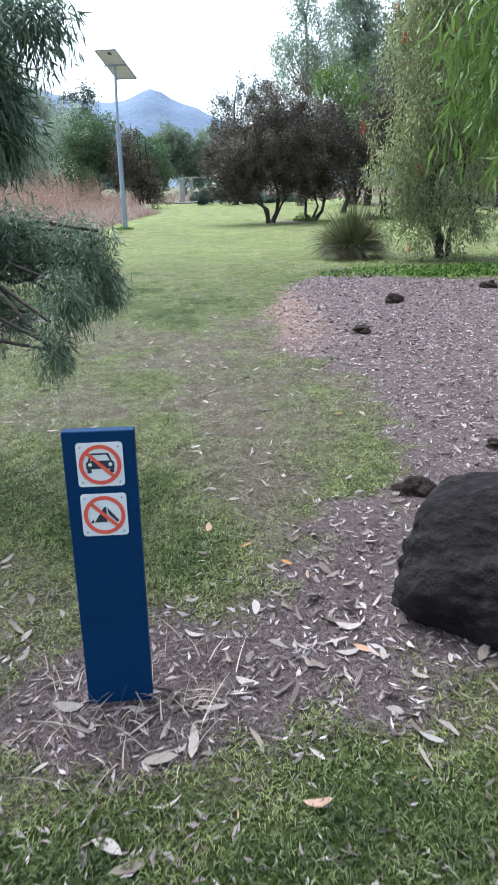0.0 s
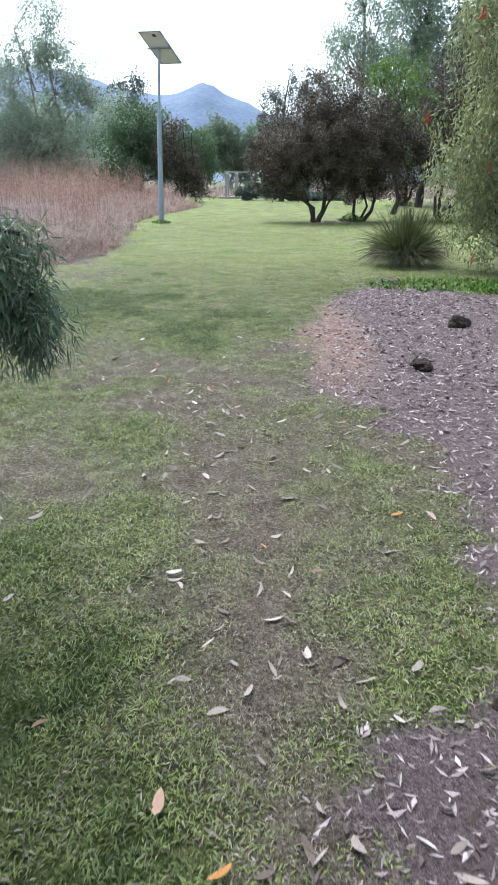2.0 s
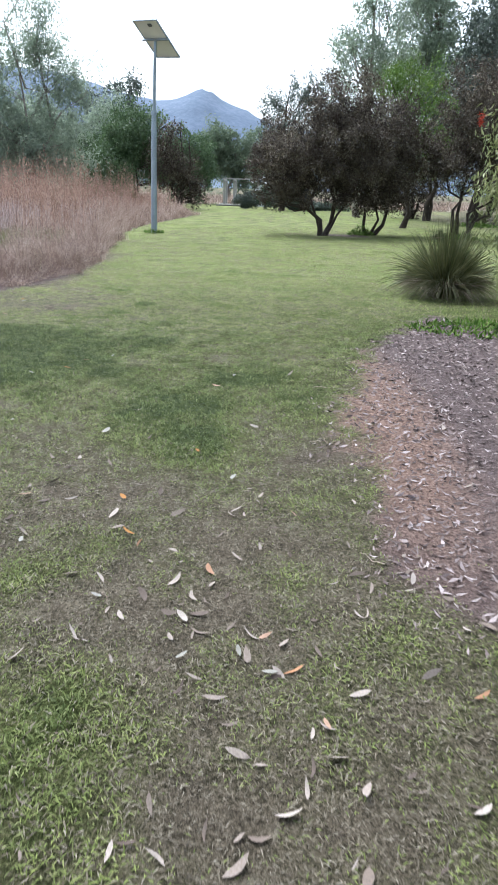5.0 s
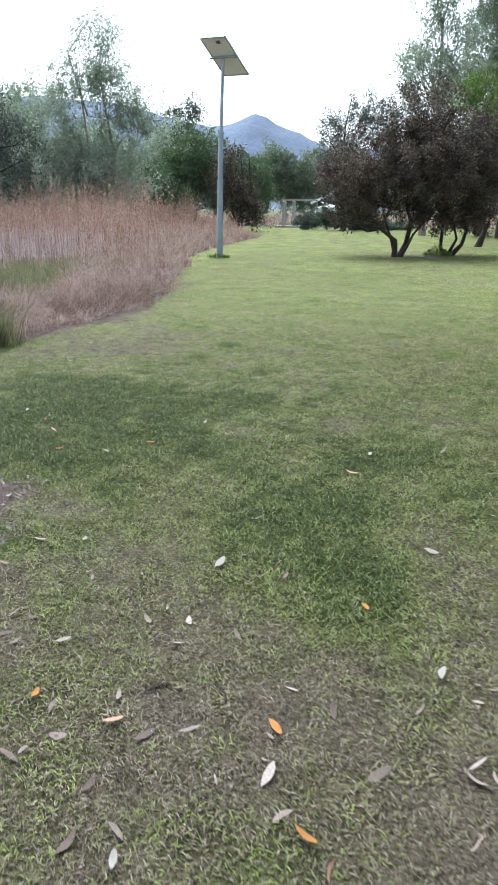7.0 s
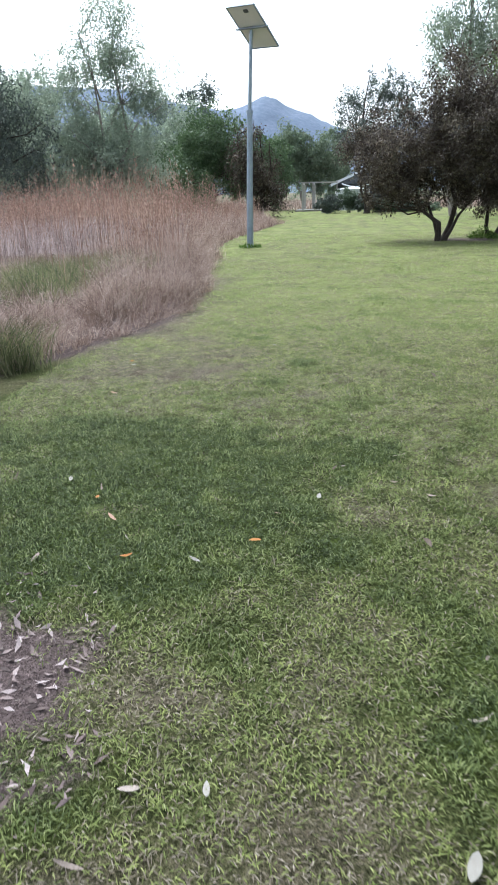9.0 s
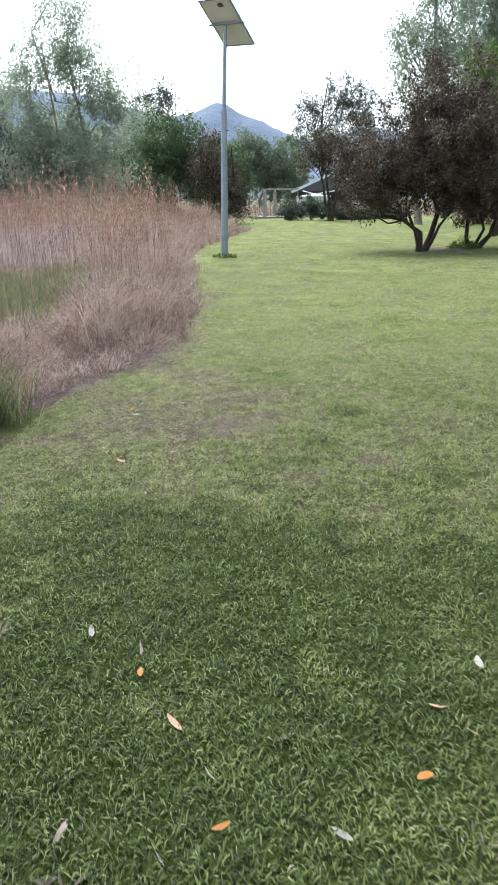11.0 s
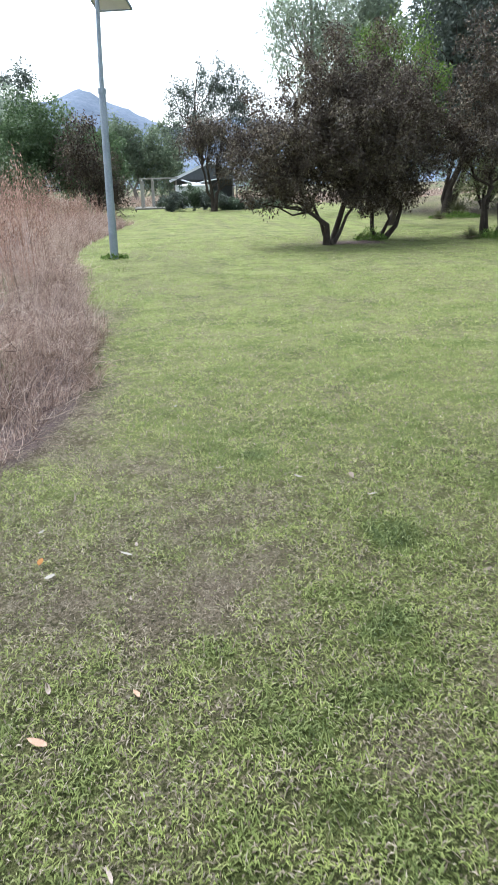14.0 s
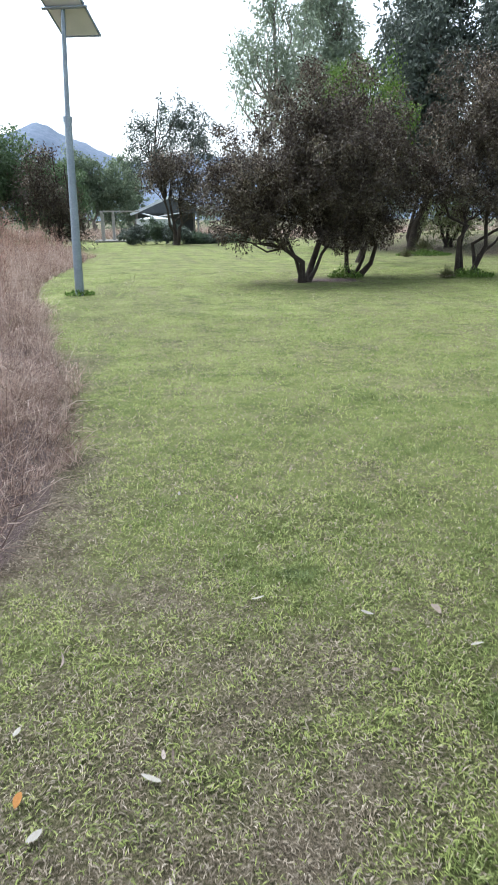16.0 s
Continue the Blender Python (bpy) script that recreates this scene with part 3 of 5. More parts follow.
# ---- trees ----


def build_tree(name, place, label, blobs, stems, bark, leaf, clumps, per, size, seed, clump=0.3, droop=0.3, hollow=0.45, category="tree", group="", limbs=24,
               stem_r=0.09, steps=7, fold=0.12, lean=0.35, flowers=0, share=None):
    """A tree: stems (foot and head, from its base), limbs to the clumps, and a crown of small leaves in uneven clumps."""
    r = np.random.default_rng(seed)
    tree = thing(name, place, label, category, group)
    weights = np.array(share or [b[3] * b[4] * b[5] for b in blobs], float)
    pick = r.choice(len(blobs), clumps, p=weights / weights.sum())
    b = np.array(blobs, float)[pick]
    d = unit(r.normal(size=(clumps, 3)))
    rough = 0.72 + 0.5 * drift(np.arctan2(d[:, 1], d[:, 0]) * 2.2, d[:, 2] * 2.5, 0.55, seed)
    far = (r.random(clumps) ** hollow)[:, None] * rough[:, None]
    c = b[:, :3] + d * b[:, 3:] * far
    c[:, 2] = np.maximum(c[:, 2], 0.12)
    # stems and limbs
    heads = []
    for foot, head, rad in stems:
        path = bent((*foot, -0.05), head, rad * stem_r, rad * stem_r * 0.18, 0, steps, 0.09, r)
        path[0, 3] *= 1.35
        heads.append(path)
    made = []
    for p in heads:
        v, f = tubes([p], 8)
        made.append(child("stem" if len(heads) > 1 else "trunk", mesh_of("stem", v, f, bark, smooth=True), tree))
    for i in r.choice(clumps, min(limbs, clumps), replace=False):
        which = int(np.argmin([np.linalg.norm(p[-1, :2] - c[i, :2]) for p in heads]))
        p = heads[which]
        j = int(np.clip(np.searchsorted(p[:, 2], c[i, 2] * 0.62), 1, len(p) - 1))
        v, f = tubes([bent(p[j, :3], c[i], p[j, 3] * 0.5, p[j, 3] * 0.12 + 0.003, 0.05, 5, 0.12, r)], 5)
        child("limb", mesh_of("limb", v, f, bark, smooth=True), made[which])
    # crown
    wide = clump * r.uniform(0.6, 1.35, clumps)
    k = np.repeat(np.arange(clumps), (per * r.uniform(0.5, 1.5, clumps)).astype(int))
    at = c[k] + unit(r.normal(size=(len(k), 3))) * (r.random(len(k)) ** 0.5 * wide[k])[:, None] * (1, 1, 0.75 + droop)
    at[:, 2] = np.maximum(at[:, 2], 0.03)
    way = r.normal(size=(len(k), 3)) + (0, 0, -2.2 * droop) + unit(at - c[k]) * lean
    ln = size[0] * r.uniform(0.6, 1.4, len(k))
    v, f = leaf_quads(at, way, ln, size[1] * r.uniform(0.7, 1.3, len(k)), r, fold)
    child("crown", mesh_of("crown", v, f, leaf), tree)
    if flowers:
        outer = np.argsort(-far[:, 0])[:clumps // 3]
        for i in r.choice(outer, flowers, replace=False):
            n = 140
            q = c[i] + d[i] * wide[i] * 0.75
            at = q + np.c_[r.normal(0, 0.016, (n, 2)), np.linspace(0.08, -0.08, n)]
            v, f = leaf_quads(at, r.normal(size=(n, 3)) * (1, 1, 0.3), 0.045, 0.008, r, 0)
            child("flower", mesh_of("flower", v, f, RED_FLOWER), tree, "red bottlebrush flower spike")
    return tree


SHRUBS = "bronze bottlebrush shrubs on the lawn"
build_tree("bottlebrush_shrub", (2.08, 29.75, 0), "large multi-stemmed shrub with bronze-brown leaves on the lawn",
           [(-0.3, 0.2, 2.6, 2.3, 2.0, 1.6), (0.45, 0.3, 3.8, 1.5, 1.5, 1.5), (-1.6, 0.2, 2.2, 1.2, 1.3, 1.2), (0.7, 0, 2.3, 1.6, 1.4, 1.3), (-1.0, 0, 1.55, 1.3, 1.0, 0.8), (-1.7, 0, 1.5, 0.8, 0.8, 0.6), (0.8, 0, 1.4, 1.0, 0.9, 0.5)],
           [((-0.06, 0), (-0.9, 0.2, 3.2), 1.15), ((0.07, 0.0), (0.9, 0.2, 3.4), 1.25), ((0.0, 0.08), (-0.2, 0.5, 3.4), 0.7), ((0.1, 0.05), (1.5, 0.4, 2.6), 0.7)],
           STEM_BARK, BRONZE_LEAF, 560, 115, (0.09, 0.034), 11, 0.27, 0.25, 0.62, "shrub", SHRUBS, 90, 0.075)
build_tree("bottlebrush_shrub", (3.95, 31.2, 0), "multi-stemmed shrub with bronze-brown leaves and a leafy foot",
           [(0.1, 0, 2.6, 1.7, 1.7, 1.7), (0.3, 0.1, 3.5, 1.3, 1.3, 1.3), (0, 0, 1.4, 1.0, 0.9, 0.8)],
           [((-0.1, 0), (-0.7, 0.1, 3.0), 1.05), ((0.1, 0.02), (0.8, 0.1, 3.2), 1.1), ((0, 0.08), (0.1, -0.3, 3.2), 0.7)],
           STEM_BARK, BRONZE_LEAF, 380, 110, (0.09, 0.034), 12, 0.3, 0.25, 0.5, "shrub", SHRUBS, 40, 0.07)
build_tree("bottlebrush_shrub", (7.2, 30.8, 0), "tall multi-stemmed shrub, bronze below and olive at the top",
           [(0.2, 0.2, 3.4, 2.4, 2.0, 1.9), (0.8, 0.3, 4.7, 1.9, 1.7, 1.5), (2.0, 0.3, 3.0, 1.7, 1.5, 1.6), (-1.2, 0.6, 2.6, 1.0, 1.0, 1.2), (0.8, 0, 2.0, 1.8, 1.4, 0.8)],
           [((-0.3, 0), (-0.7, 0.3, 3.6), 0.8), ((-0.1, 0.1), (0.1, 0.2, 4.2), 0.9), ((0.1, 0), (0.9, 0.1, 4.4), 0.9), ((0.35, 0.05), (1.8, 0.2, 3.9), 0.8), ((0.25, 0.15), (2.3, 0.6, 3.0), 0.7)],
           STEM_BARK, BRONZE_LEAF, 560, 105, (0.095, 0.036), 13, 0.29, 0.25, 0.5, "shrub", SHRUBS, 60, 0.075)
build_tree("bottlebrush_shrub", (10.8, 31.6, 0), "olive-green multi-stemmed shrub behind its neighbour on the lawn",
           [(0.2, 0, 3.5, 2.2, 1.9, 2.0), (0.6, 0.2, 4.9, 1.7, 1.5, 1.4)],
           [((-0.2, 0), (-0.9, 0.2, 3.8), 0.9), ((0.1, 0), (0.7, 0, 4.3), 1.0)], STEM_BARK, OLIVE_LEAF, 420, 55, (0.11, 0.045), 14, 0.34, 0.25, 0.5, "shrub", SHRUBS, 40, 0.1)
build_tree("bottlebrush_shrub", (7.6, 21.5, 0), "slender young multi-stemmed shrub with sparse bronze leaves",
           [(0.2, 0, 2.6, 1.3, 1.2, 1.5)], [((0, 0), (-0.4, 0, 2.8), 0.7), ((0.1, 0), (0.6, 0.1, 3.0), 0.7)],
           STEM_BARK, BRONZE_LEAF, 150, 50, (0.1, 0.04), 15, 0.3, 0.25, 0.5, "shrub", SHRUBS, 24, 0.07)
build_tree("weeping_bottlebrush", (4.85, 15.4, 0), "tall weeping olive-green bottlebrush with a few red flowers",
           [(0, 0, 3.2, 1.6, 1.5, 2.6), (-0.75, -0.2, 1.6, 0.95, 1.0, 1.4), (0.2, 0.1, 5.2, 1.5, 1.4, 1.8), (1.2, 0.2, 2.2, 1.2, 1.2, 1.5), (-0.5, -0.5, 3.6, 1.1, 1.0, 1.7), (-0.1, -0.7, 1.1, 1.2, 0.6, 1.1)],
           [((0, 0), (-0.2, 0.1, 5.0), 1.2), ((0.15, 0.1), (0.9, 0.3, 4.2), 0.8), ((-0.1, 0), (-0.9, -0.1, 3.4), 0.8)],
           STEM_BARK, OLIVE_LEAF, 700, 85, (0.1, 0.026), 16, 0.27, 0.75, 0.5, "tree", "", 60, 0.06, flowers=26)
# the high crown at z 4.1 is unseen, added to shade the ground
build_tree("needle_leaved_tree", (-1.62, 5.1, 0), "dark green fine-leaved tree with low sweeping branches",
           [(0.6, 0, 1.3, 0.5, 0.4, 0.2), (1.0, 0, 1.26, 0.34, 0.3, 0.19), (1.3, 0, 1.2, 0.24, 0.22, 0.16), (1.4, 0, 1.02, 0.13, 0.14, 0.14), (1.37, -0.6, 1.02, 0.14, 0.15, 0.16), (1.31, -0.8, 0.86, 0.08, 0.09, 0.15), (0.75, -0.05, 0.92, 0.26, 0.25, 0.22),
            (1.42, -1.45, 1.7, 0.08, 0.12, 0.09), (1.4, -1.45, 1.84, 0.15, 0.16, 0.09), (1.58, -1.45, 1.99, 0.13, 0.15, 0.05), (1.28, -1.4, 2.04, 0.24, 0.25, 0.12), (1.12, -1.3, 1.82, 0.3, 0.3, 0.22), (-0.1, 0.1, 4.1, 1.9, 1.8, 1.2), (0.0, 0.2, 2.0, 0.6, 0.5, 0.4)],
           [((0, 0), (0, 0, 4.0), 1.2)], STEM_BARK, NEEDLE, 560, 110, (0.05, 0.0062), 17, 0.085, 0.8, 0.6, "tree", "", 110, 0.045, lean=1.3,
           share=(9, 9, 8, 3, 3, 1.5, 6, 3, 4, 2, 7, 5, 42, 4))
# the upper crown at z 3.6 is unseen, added for fullness and shade
build_tree("broad_leaved_tree", (3.6, 4.7, 0), "bright green tree with long drooping leaves over the mulch bed",
           [(-1.75, -0.35, 1.95, 0.4, 0.3, 0.45), (-1.3, -0.3, 1.9, 0.5, 0.4, 0.65), (-0.4, -0.2, 3.6, 1.9, 1.7, 1.1)],
           [((0, 0), (-0.2, 0, 3.4), 1.0)], STEM_BARK, BRIGHT_LEAF, 260, 60, (0.13, 0.015), 18, 0.18, 0.8, 0.5, "tree", "", 40, 0.08, share=(30, 40, 110))
build_tree("leafy_tree", (6.3, 37.5, 0), "bright green leafy tree behind the bronze shrubs", [(0, 0, 5.2, 2.0, 1.6, 1.9), (0.4, 0, 3.6, 1.6, 1.5, 1.5), (-0.8, 0, 6.1, 1.1, 1.0, 0.9)],
           [((0, 0), (0.1, 0, 5.2), 1.2)], STEM_BARK, BRIGHT_LEAF, 190, 40, (0.15, 0.05), 19, 0.42, 0.35, 0.5, "tree", "", 40, 0.1)

GUMS = "tall gum trees round the park"
for i, (x, y, blobs, leaf, n, per, size, tag) in enumerate((
        (-14, 48, [(0.3, 0, 3.4, 3.8, 2.5, 2.6), (-1.9, 0, 7.0, 2.1, 1.6, 1.5), (2.2, 0, 6.6, 2.2, 1.6, 1.7), (0.4, 0, 8.6, 2.4, 1.6, 1.7), (1.2, 0, 10.6, 1.0, 1.0, 1.3), (-0.3, 0, 10.9, 0.9, 0.9, 1.0), (-2.2, 0, 4.4, 2.4, 2.0, 2.2)], GUM_LEAF, 820, 46, (0.2, 0.06), "sparse grey-green gum tree beyond the dry grass"),
        (-20, 44, [(1.5, 0, 4.5, 3.0, 2.5, 3.6), (0, 0, 6.0, 2.6, 2.4, 2.8)], DARK_GUM_LEAF, 300, 45, (0.2, 0.065), "dark gum tree beyond the dry grass"),
        (-10.0, 56, [(0.4, 0, 4.3, 2.5, 2.2, 2.8), (-1.2, 0, 3.2, 2.2, 2, 2.3), (2.0, 0, 3.2, 1.7, 1.6, 2.6)], GREEN_LEAF, 700, 60, (0.17, 0.08), "dense dark green rounded tree beyond the dry grass"),
        (-6.1, 53, [(-0.7, 0, 3.0, 1.3, 1.2, 2.2), (0.3, 0, 2.2, 1.3, 1.3, 1.8), (1.1, 0, 1.3, 0.9, 1, 1.1), (-0.3, 0, 4.8, 0.8, 0.8, 0.8)], BRONZE_LEAF, 300, 40, (0.15, 0.055), "bronze-leaved shrub beyond the lamp pole"),
        (-14.5, 72, [(0, 0, 6.5, 3.8, 3, 3.6), (1.5, 0, 9.4, 1.6, 1.5, 1.6)], DARK_GUM_LEAF, 240, 40, (0.28, 0.1), "gum tree rising behind the rounded tree"),
        (2.2, 82, [(-0.5, 0, 7.0, 3.6, 2.6, 2.6), (1.2, 0, 10.6, 2.8, 2.0, 2.4), (-2.2, 0, 9.8, 1.6, 1.6, 1.8), (3.2, 0, 8.8, 2.2, 1.8, 3.0)], DARK_GUM_LEAF, 330, 36, (0.27, 0.085), "wispy gum tree behind the shelter"),
        (0.9, 57.2, [(-0.8, 0, 4.3, 1.6, 1.5, 1.2), (1.1, 0, 3.6, 1.5, 1.4, 1.8), (0.2, 0, 5.0, 1.2, 1.2, 0.8)], BRONZE_LEAF, 260, 46, (0.15, 0.05), "small multi-stemmed bronze-leaved tree beside the shelter"),
        (5.6, 50, [(0, 0, 9.0, 2.6, 2.3, 3.0), (0.2, 0, 13, 1.6, 1.4, 2.8)], GUM_LEAF, 190, 46, (0.24, 0.07), "tall sparse gum tree against the pale sky"),
        (9.8, 54, [(0, 0, 9.6, 2.6, 2.3, 4.0), (-0.4, 0, 14, 2.1, 2.0, 3.6)], GUM_LEAF, 380, 46, (0.27, 0.085), "tall sparse gum tree against the pale sky"),
        (13.5, 49, [(0, 0, 9.5, 2.8, 2.4, 5.2), (0.8, 0, 14, 2.4, 2.2, 3.5)], DARK_GUM_LEAF, 620, 50, (0.25, 0.09), "tall dark gum tree on the mulched bank"),
        (17.5, 46, [(0, 0, 9.0, 3.0, 2.6, 5.5), (0, 0, 14, 2.5, 2.5, 3.5)], DARK_GUM_LEAF, 760, 50, (0.28, 0.1), "tall dark gum tree on the mulched bank"),
        (11.2, 44, [(0, 0, 7.0, 2.2, 2.0, 3.6), (0, 0, 4.6, 2.6, 2.0, 1.6)], DARK_GUM_LEAF, 420, 50, (0.23, 0.085), "dark gum tree on the mulched bank"),
        (15, 39, [(0, 0, 6.4, 2.8, 2.4, 3.6), (-1, 0, 9.4, 2.4, 2.2, 2.4)], DARK_GUM_LEAF, 560, 50, (0.22, 0.08), "dark gum tree on the mulched bank"),
        (9.4, 47, [(0, 0, 5.2, 1.9, 1.8, 2.2)], DARK_GUM_LEAF, 170, 46, (0.2, 0.07), "young dark gum tree on the mulched bank"),
        (-5.5, 98, [(0, 0, 5.4, 3.4, 3, 3.8), (2.8, 0, 4.4, 2.8, 2.6, 3.8), (-2.4, 0, 6.0, 2.4, 2.5, 4.0)], FAR_LEAF, 560, 46, (0.32, 0.14), "soft green tree far across the park"),
        (-1.2, 104, [(0, 0, 5.4, 2.6, 2.4, 4.6)], FAR_LEAF, 170, 40, (0.32, 0.14), "soft green tree far across the park"),
        (19, 40, [(0, 0, 7.0, 3.2, 2.6, 4.6), (-0.5, 0, 11.5, 2.6, 2.4, 3.4)], DARK_GUM_LEAF, 520, 50, (0.23, 0.085), "tall dark gum tree on the mulched bank"),
        (9.0, 50, [(0, 0, 1.6, 2.0, 1.4, 1.5)], BRONZE_LEAF, 150, 46, (0.14, 0.05), "low bronze bush under the gum trees"),
        (13.4, 44.5, [(0, 0, 1.5, 1.8, 1.4, 1.3)], OLIVE_LEAF, 130, 46, (0.14, 0.05), "low olive bush under the gum trees"),
        (16.5, 42.0, [(0, 0, 1.8, 2.2, 1.5, 1.6)], BRONZE_LEAF, 170, 46, (0.14, 0.05), "low bronze bush under the gum trees"),
        (-21, 52, [(0, 0, 3.6, 3.6, 2.6, 3.4), (1.0, 0, 6.6, 2.4, 2.2, 2.6)], GUM_LEAF, 460, 55, (0.22, 0.08), "grey-green gum tree beyond the dry grass"),
        (-12.5, 62, [(0, 0, 4.0, 3.0, 2.6, 3.6)], GUM_LEAF, 360, 50, (0.24, 0.09), "grey-green gum tree beyond the dry grass"),
        (-7.5, 70, [(0, 0, 3.4, 2.6, 2.2, 3.2)], GREEN_LEAF, 300, 50, (0.24, 0.1), "mid-green tree beyond the lamp pole"),
        (-17.5, 51, [(0, 0, 1.9, 3.2, 1.6, 1.9), (-3.4, 0, 1.7, 2.6, 1.6, 1.7)], GUM_LEAF, 380, 50, (0.17, 0.06), "low grey-green thicket beyond the dry grass"),
        (-12.6, 53, [(0, 0, 2.1, 2.4, 1.6, 2.1), (2.0, 0, 1.8, 1.8, 1.4, 1.8)], GREEN_LEAF, 300, 50, (0.17, 0.065), "low green thicket beyond the dry grass"),
        (-25, 58, [(0, 0, 6.0, 3.6, 3, 4.2)], GUM_LEAF, 420, 50, (0.28, 0.11), "grey-green gum tree beyond the dry grass"),
        (-17.5, 60, [(0, 0, 4.2, 3.4, 3, 3.4)], GUM_LEAF, 420, 50, (0.28, 0.11), "grey-green gum tree beyond the dry grass"))):
    top = max(b[2] + 0.6 * b[5] for b in blobs)
    if blobs[0][2] > 4.4:
        stems = [((0, 0), (blobs[0][0], 0, top), 1.5), ((0.1, 0), (blobs[-1][0] + 0.4, 0.3, top * 0.8), 0.9)]
    else:
        stems = [((-0.1, 0), (-0.8, 0, top * 0.8), 1.0), ((0.1, 0), (0.7, 0, top * 0.85), 1.0), ((0, 0.1), (0.1, 0.3, top), 1.0)]
    z = float(height_at(np.array([x]), np.array([y]))[0])
    build_tree("gum_tree" if leaf in (GUM_LEAF, DARK_GUM_LEAF, FAR_LEAF) else "shrub_tree", (x, y, z), tag, blobs, stems,
               GUM_BARK if leaf in (GUM_LEAF, FAR_LEAF) else STEM_BARK, leaf, n, int(per * 0.72), (size[0] * 1.1, size[1] * 1.15), 40 + i, 0.5, 0.4, 0.55, "tree", GUMS, 46, 0.12)


def build_far_woods():
    """Woods that ring the park: trunks are hidden, crowns reach the ground."""
    r = np.random.default_rng(5)
    at, ln = [], []
    for a in np.arange(0, 360, 3.2):
        ahead = abs((a + 180) % 360 - 180) < 40
        far = r.uniform(125, 170) if ahead else r.uniform(70, 105)
        cx, cy = -1 + far * math.sin(radians(a)), 15 + far * math.cos(radians(a))
        high = r.uniform(3.5, 6.5) if abs((a + 184) % 360 - 180) < 12 else r.uniform(7, 12)
        for _ in range(18):
            d = unit(r.normal(size=3)) * r.random() ** 0.4
            c = np.array([cx, cy, high * 0.5]) + d * (4.2, 4.2, high * 0.5)
            n = 34
            at.append(c + r.normal(0, 0.75, (n, 3)))
            ln.append(np.full(n, 0.55))
    at, ln = np.concatenate(at), np.concatenate(ln)
    at[:, 2] = np.maximum(at[:, 2], 0.1)
    v, f = leaf_quads(at, r.normal(size=at.shape), ln * r.uniform(0.6, 1.4, len(ln)), ln * 0.5, r)
    tagged(new("far_woods", mesh_of("far_woods", v, f, FAR_LEAF)), "distant green woods that ring the park", "woods", kind="stuff")


build_far_woods()

# ---- dry grass bed ----


def green_patch(x, y):
    """Low green hollows within the dry grass bed."""
    a = np.minimum(np.hypot((x + 5.9) / 1.3, (y - 20.4) / 1.9), np.hypot((x + 5.3) / 0.7, (y - 17.6) / 1.1))
    return smooth_step(1.25, 0.7, a + 0.4 * (drift(x, y, 0.5, 11) - 0.5))


def build_dry_bed():
    r = np.random.default_rng(21)

    def roots(n, bx, by, low, high):
        x, y = r.uniform(*bx, n), r.uniform(*by, n)
        d = outline(x, y, REEDS) + 0.35 * (drift(x, y, 0.7, 12) - 0.5)
        keep = (d < -low) & (d > -high)
        return x[keep], y[keep], d[keep]

    def lay(name, label, mat, sets):
        vs, fs, n = [], [], 0
        for v, f in sets:
            vs.append(v)
            fs.append(f + n)
            n += len(v)
        tagged(new(name, mesh_of(name, np.concatenate(vs), np.concatenate(fs), mat)), label, "dry grass", kind="stuff")

    def blades(x, y, tall, spread, w, bow, steps=4):
        n = len(x)
        a = r.uniform(0, 2 * np.pi, n)
        out = tall * spread * r.uniform(0.3, 1.2, n)
        root = np.c_[x, y, height_at(x, y) - 0.01]
        return strips(root, root + np.c_[np.cos(a) * out, np.sin(a) * out, tall], w, bow, steps, r)

    def tufts(n, per, bx, by, low, high, high_at, spread, w, bow, steps=4):
        """Clumps of blades that fan out of one root."""
        x, y, d = roots(n, bx, by, low, high)
        h = high_at(x, y, d) * r.uniform(0.6, 1.3, len(x))
        k = np.repeat(np.arange(len(x)), per)
        m = len(k)
        a, s = r.uniform(0, 2 * np.pi, m), r.random(m) ** 0.8
        foot = r.normal(0, 0.05, (m, 2)) * (0.6 + h[k][:, None])
        root = np.c_[x[k] + foot[:, 0], y[k] + foot[:, 1], np.full(m, -0.01)]
        tall = h[k] * (1.05 - 0.55 * s) * r.uniform(0.7, 1.15, m)
        out = h[k] * s * spread
        return strips(root, root + np.c_[np.cos(a) * out, np.sin(a) * out, tall], w * r.uniform(0.6, 1.3, m), bow * h[k] * s, steps, r)

    # a low pale skirt of tufts, thick at the edge
    low = tufts(2600, 24, (-9.0, -2.7), (12.8, 24), 0.08, 6.5, lambda x, y, d: (0.26 + 0.14 * smooth_step(0, 0.8, -d) - 0.1 * smooth_step(1.2, 2.4, -d)) * (0.35 + 1.9 * drift(x, y, 0.75, 13) ** 2) * (1 - 0.75 * green_patch(x, y)), 0.95, 0.0052, 0.5, 4)
    low2 = tufts(2600, 16, (-8.5, -3), (24, 48), 0.0, 3.0, lambda x, y, d: (0.25 + 0.5 * smooth_step(0, 1.1, -d)) * (0.6 + 0.8 * drift(x, y, 0.8, 13)), 0.9, 0.013, 0.4, 3)
    lay("dry_grass", "pinkish straw-coloured dry grass along the lawn's edge", DRY_GRASS, [low, low2])
    # broken stems tangled through the skirt
    x, y, d = roots(48000, (-7.0, -2.7), (12.8, 25), 0.0, 3.0)
    keep = r.random(len(x)) < np.clip(1.25 - (y - 13) / 16, 0.2, 1)
    x, y, d = x[keep], y[keep], d[keep]
    n = len(x)
    top = (0.2 + 0.2 * smooth_step(0.0, 0.7, -d)) * (0.35 + 1.9 * drift(x, y, 0.75, 13) ** 2) * (1 - 0.8 * green_patch(x, y))
    low_end = np.c_[x, y, top * r.uniform(0.1, 0.95, n)]
    way = unit(r.normal(size=(n, 3)) * (1, 1, 0.7) + (0.12, -0.05, 0.7))
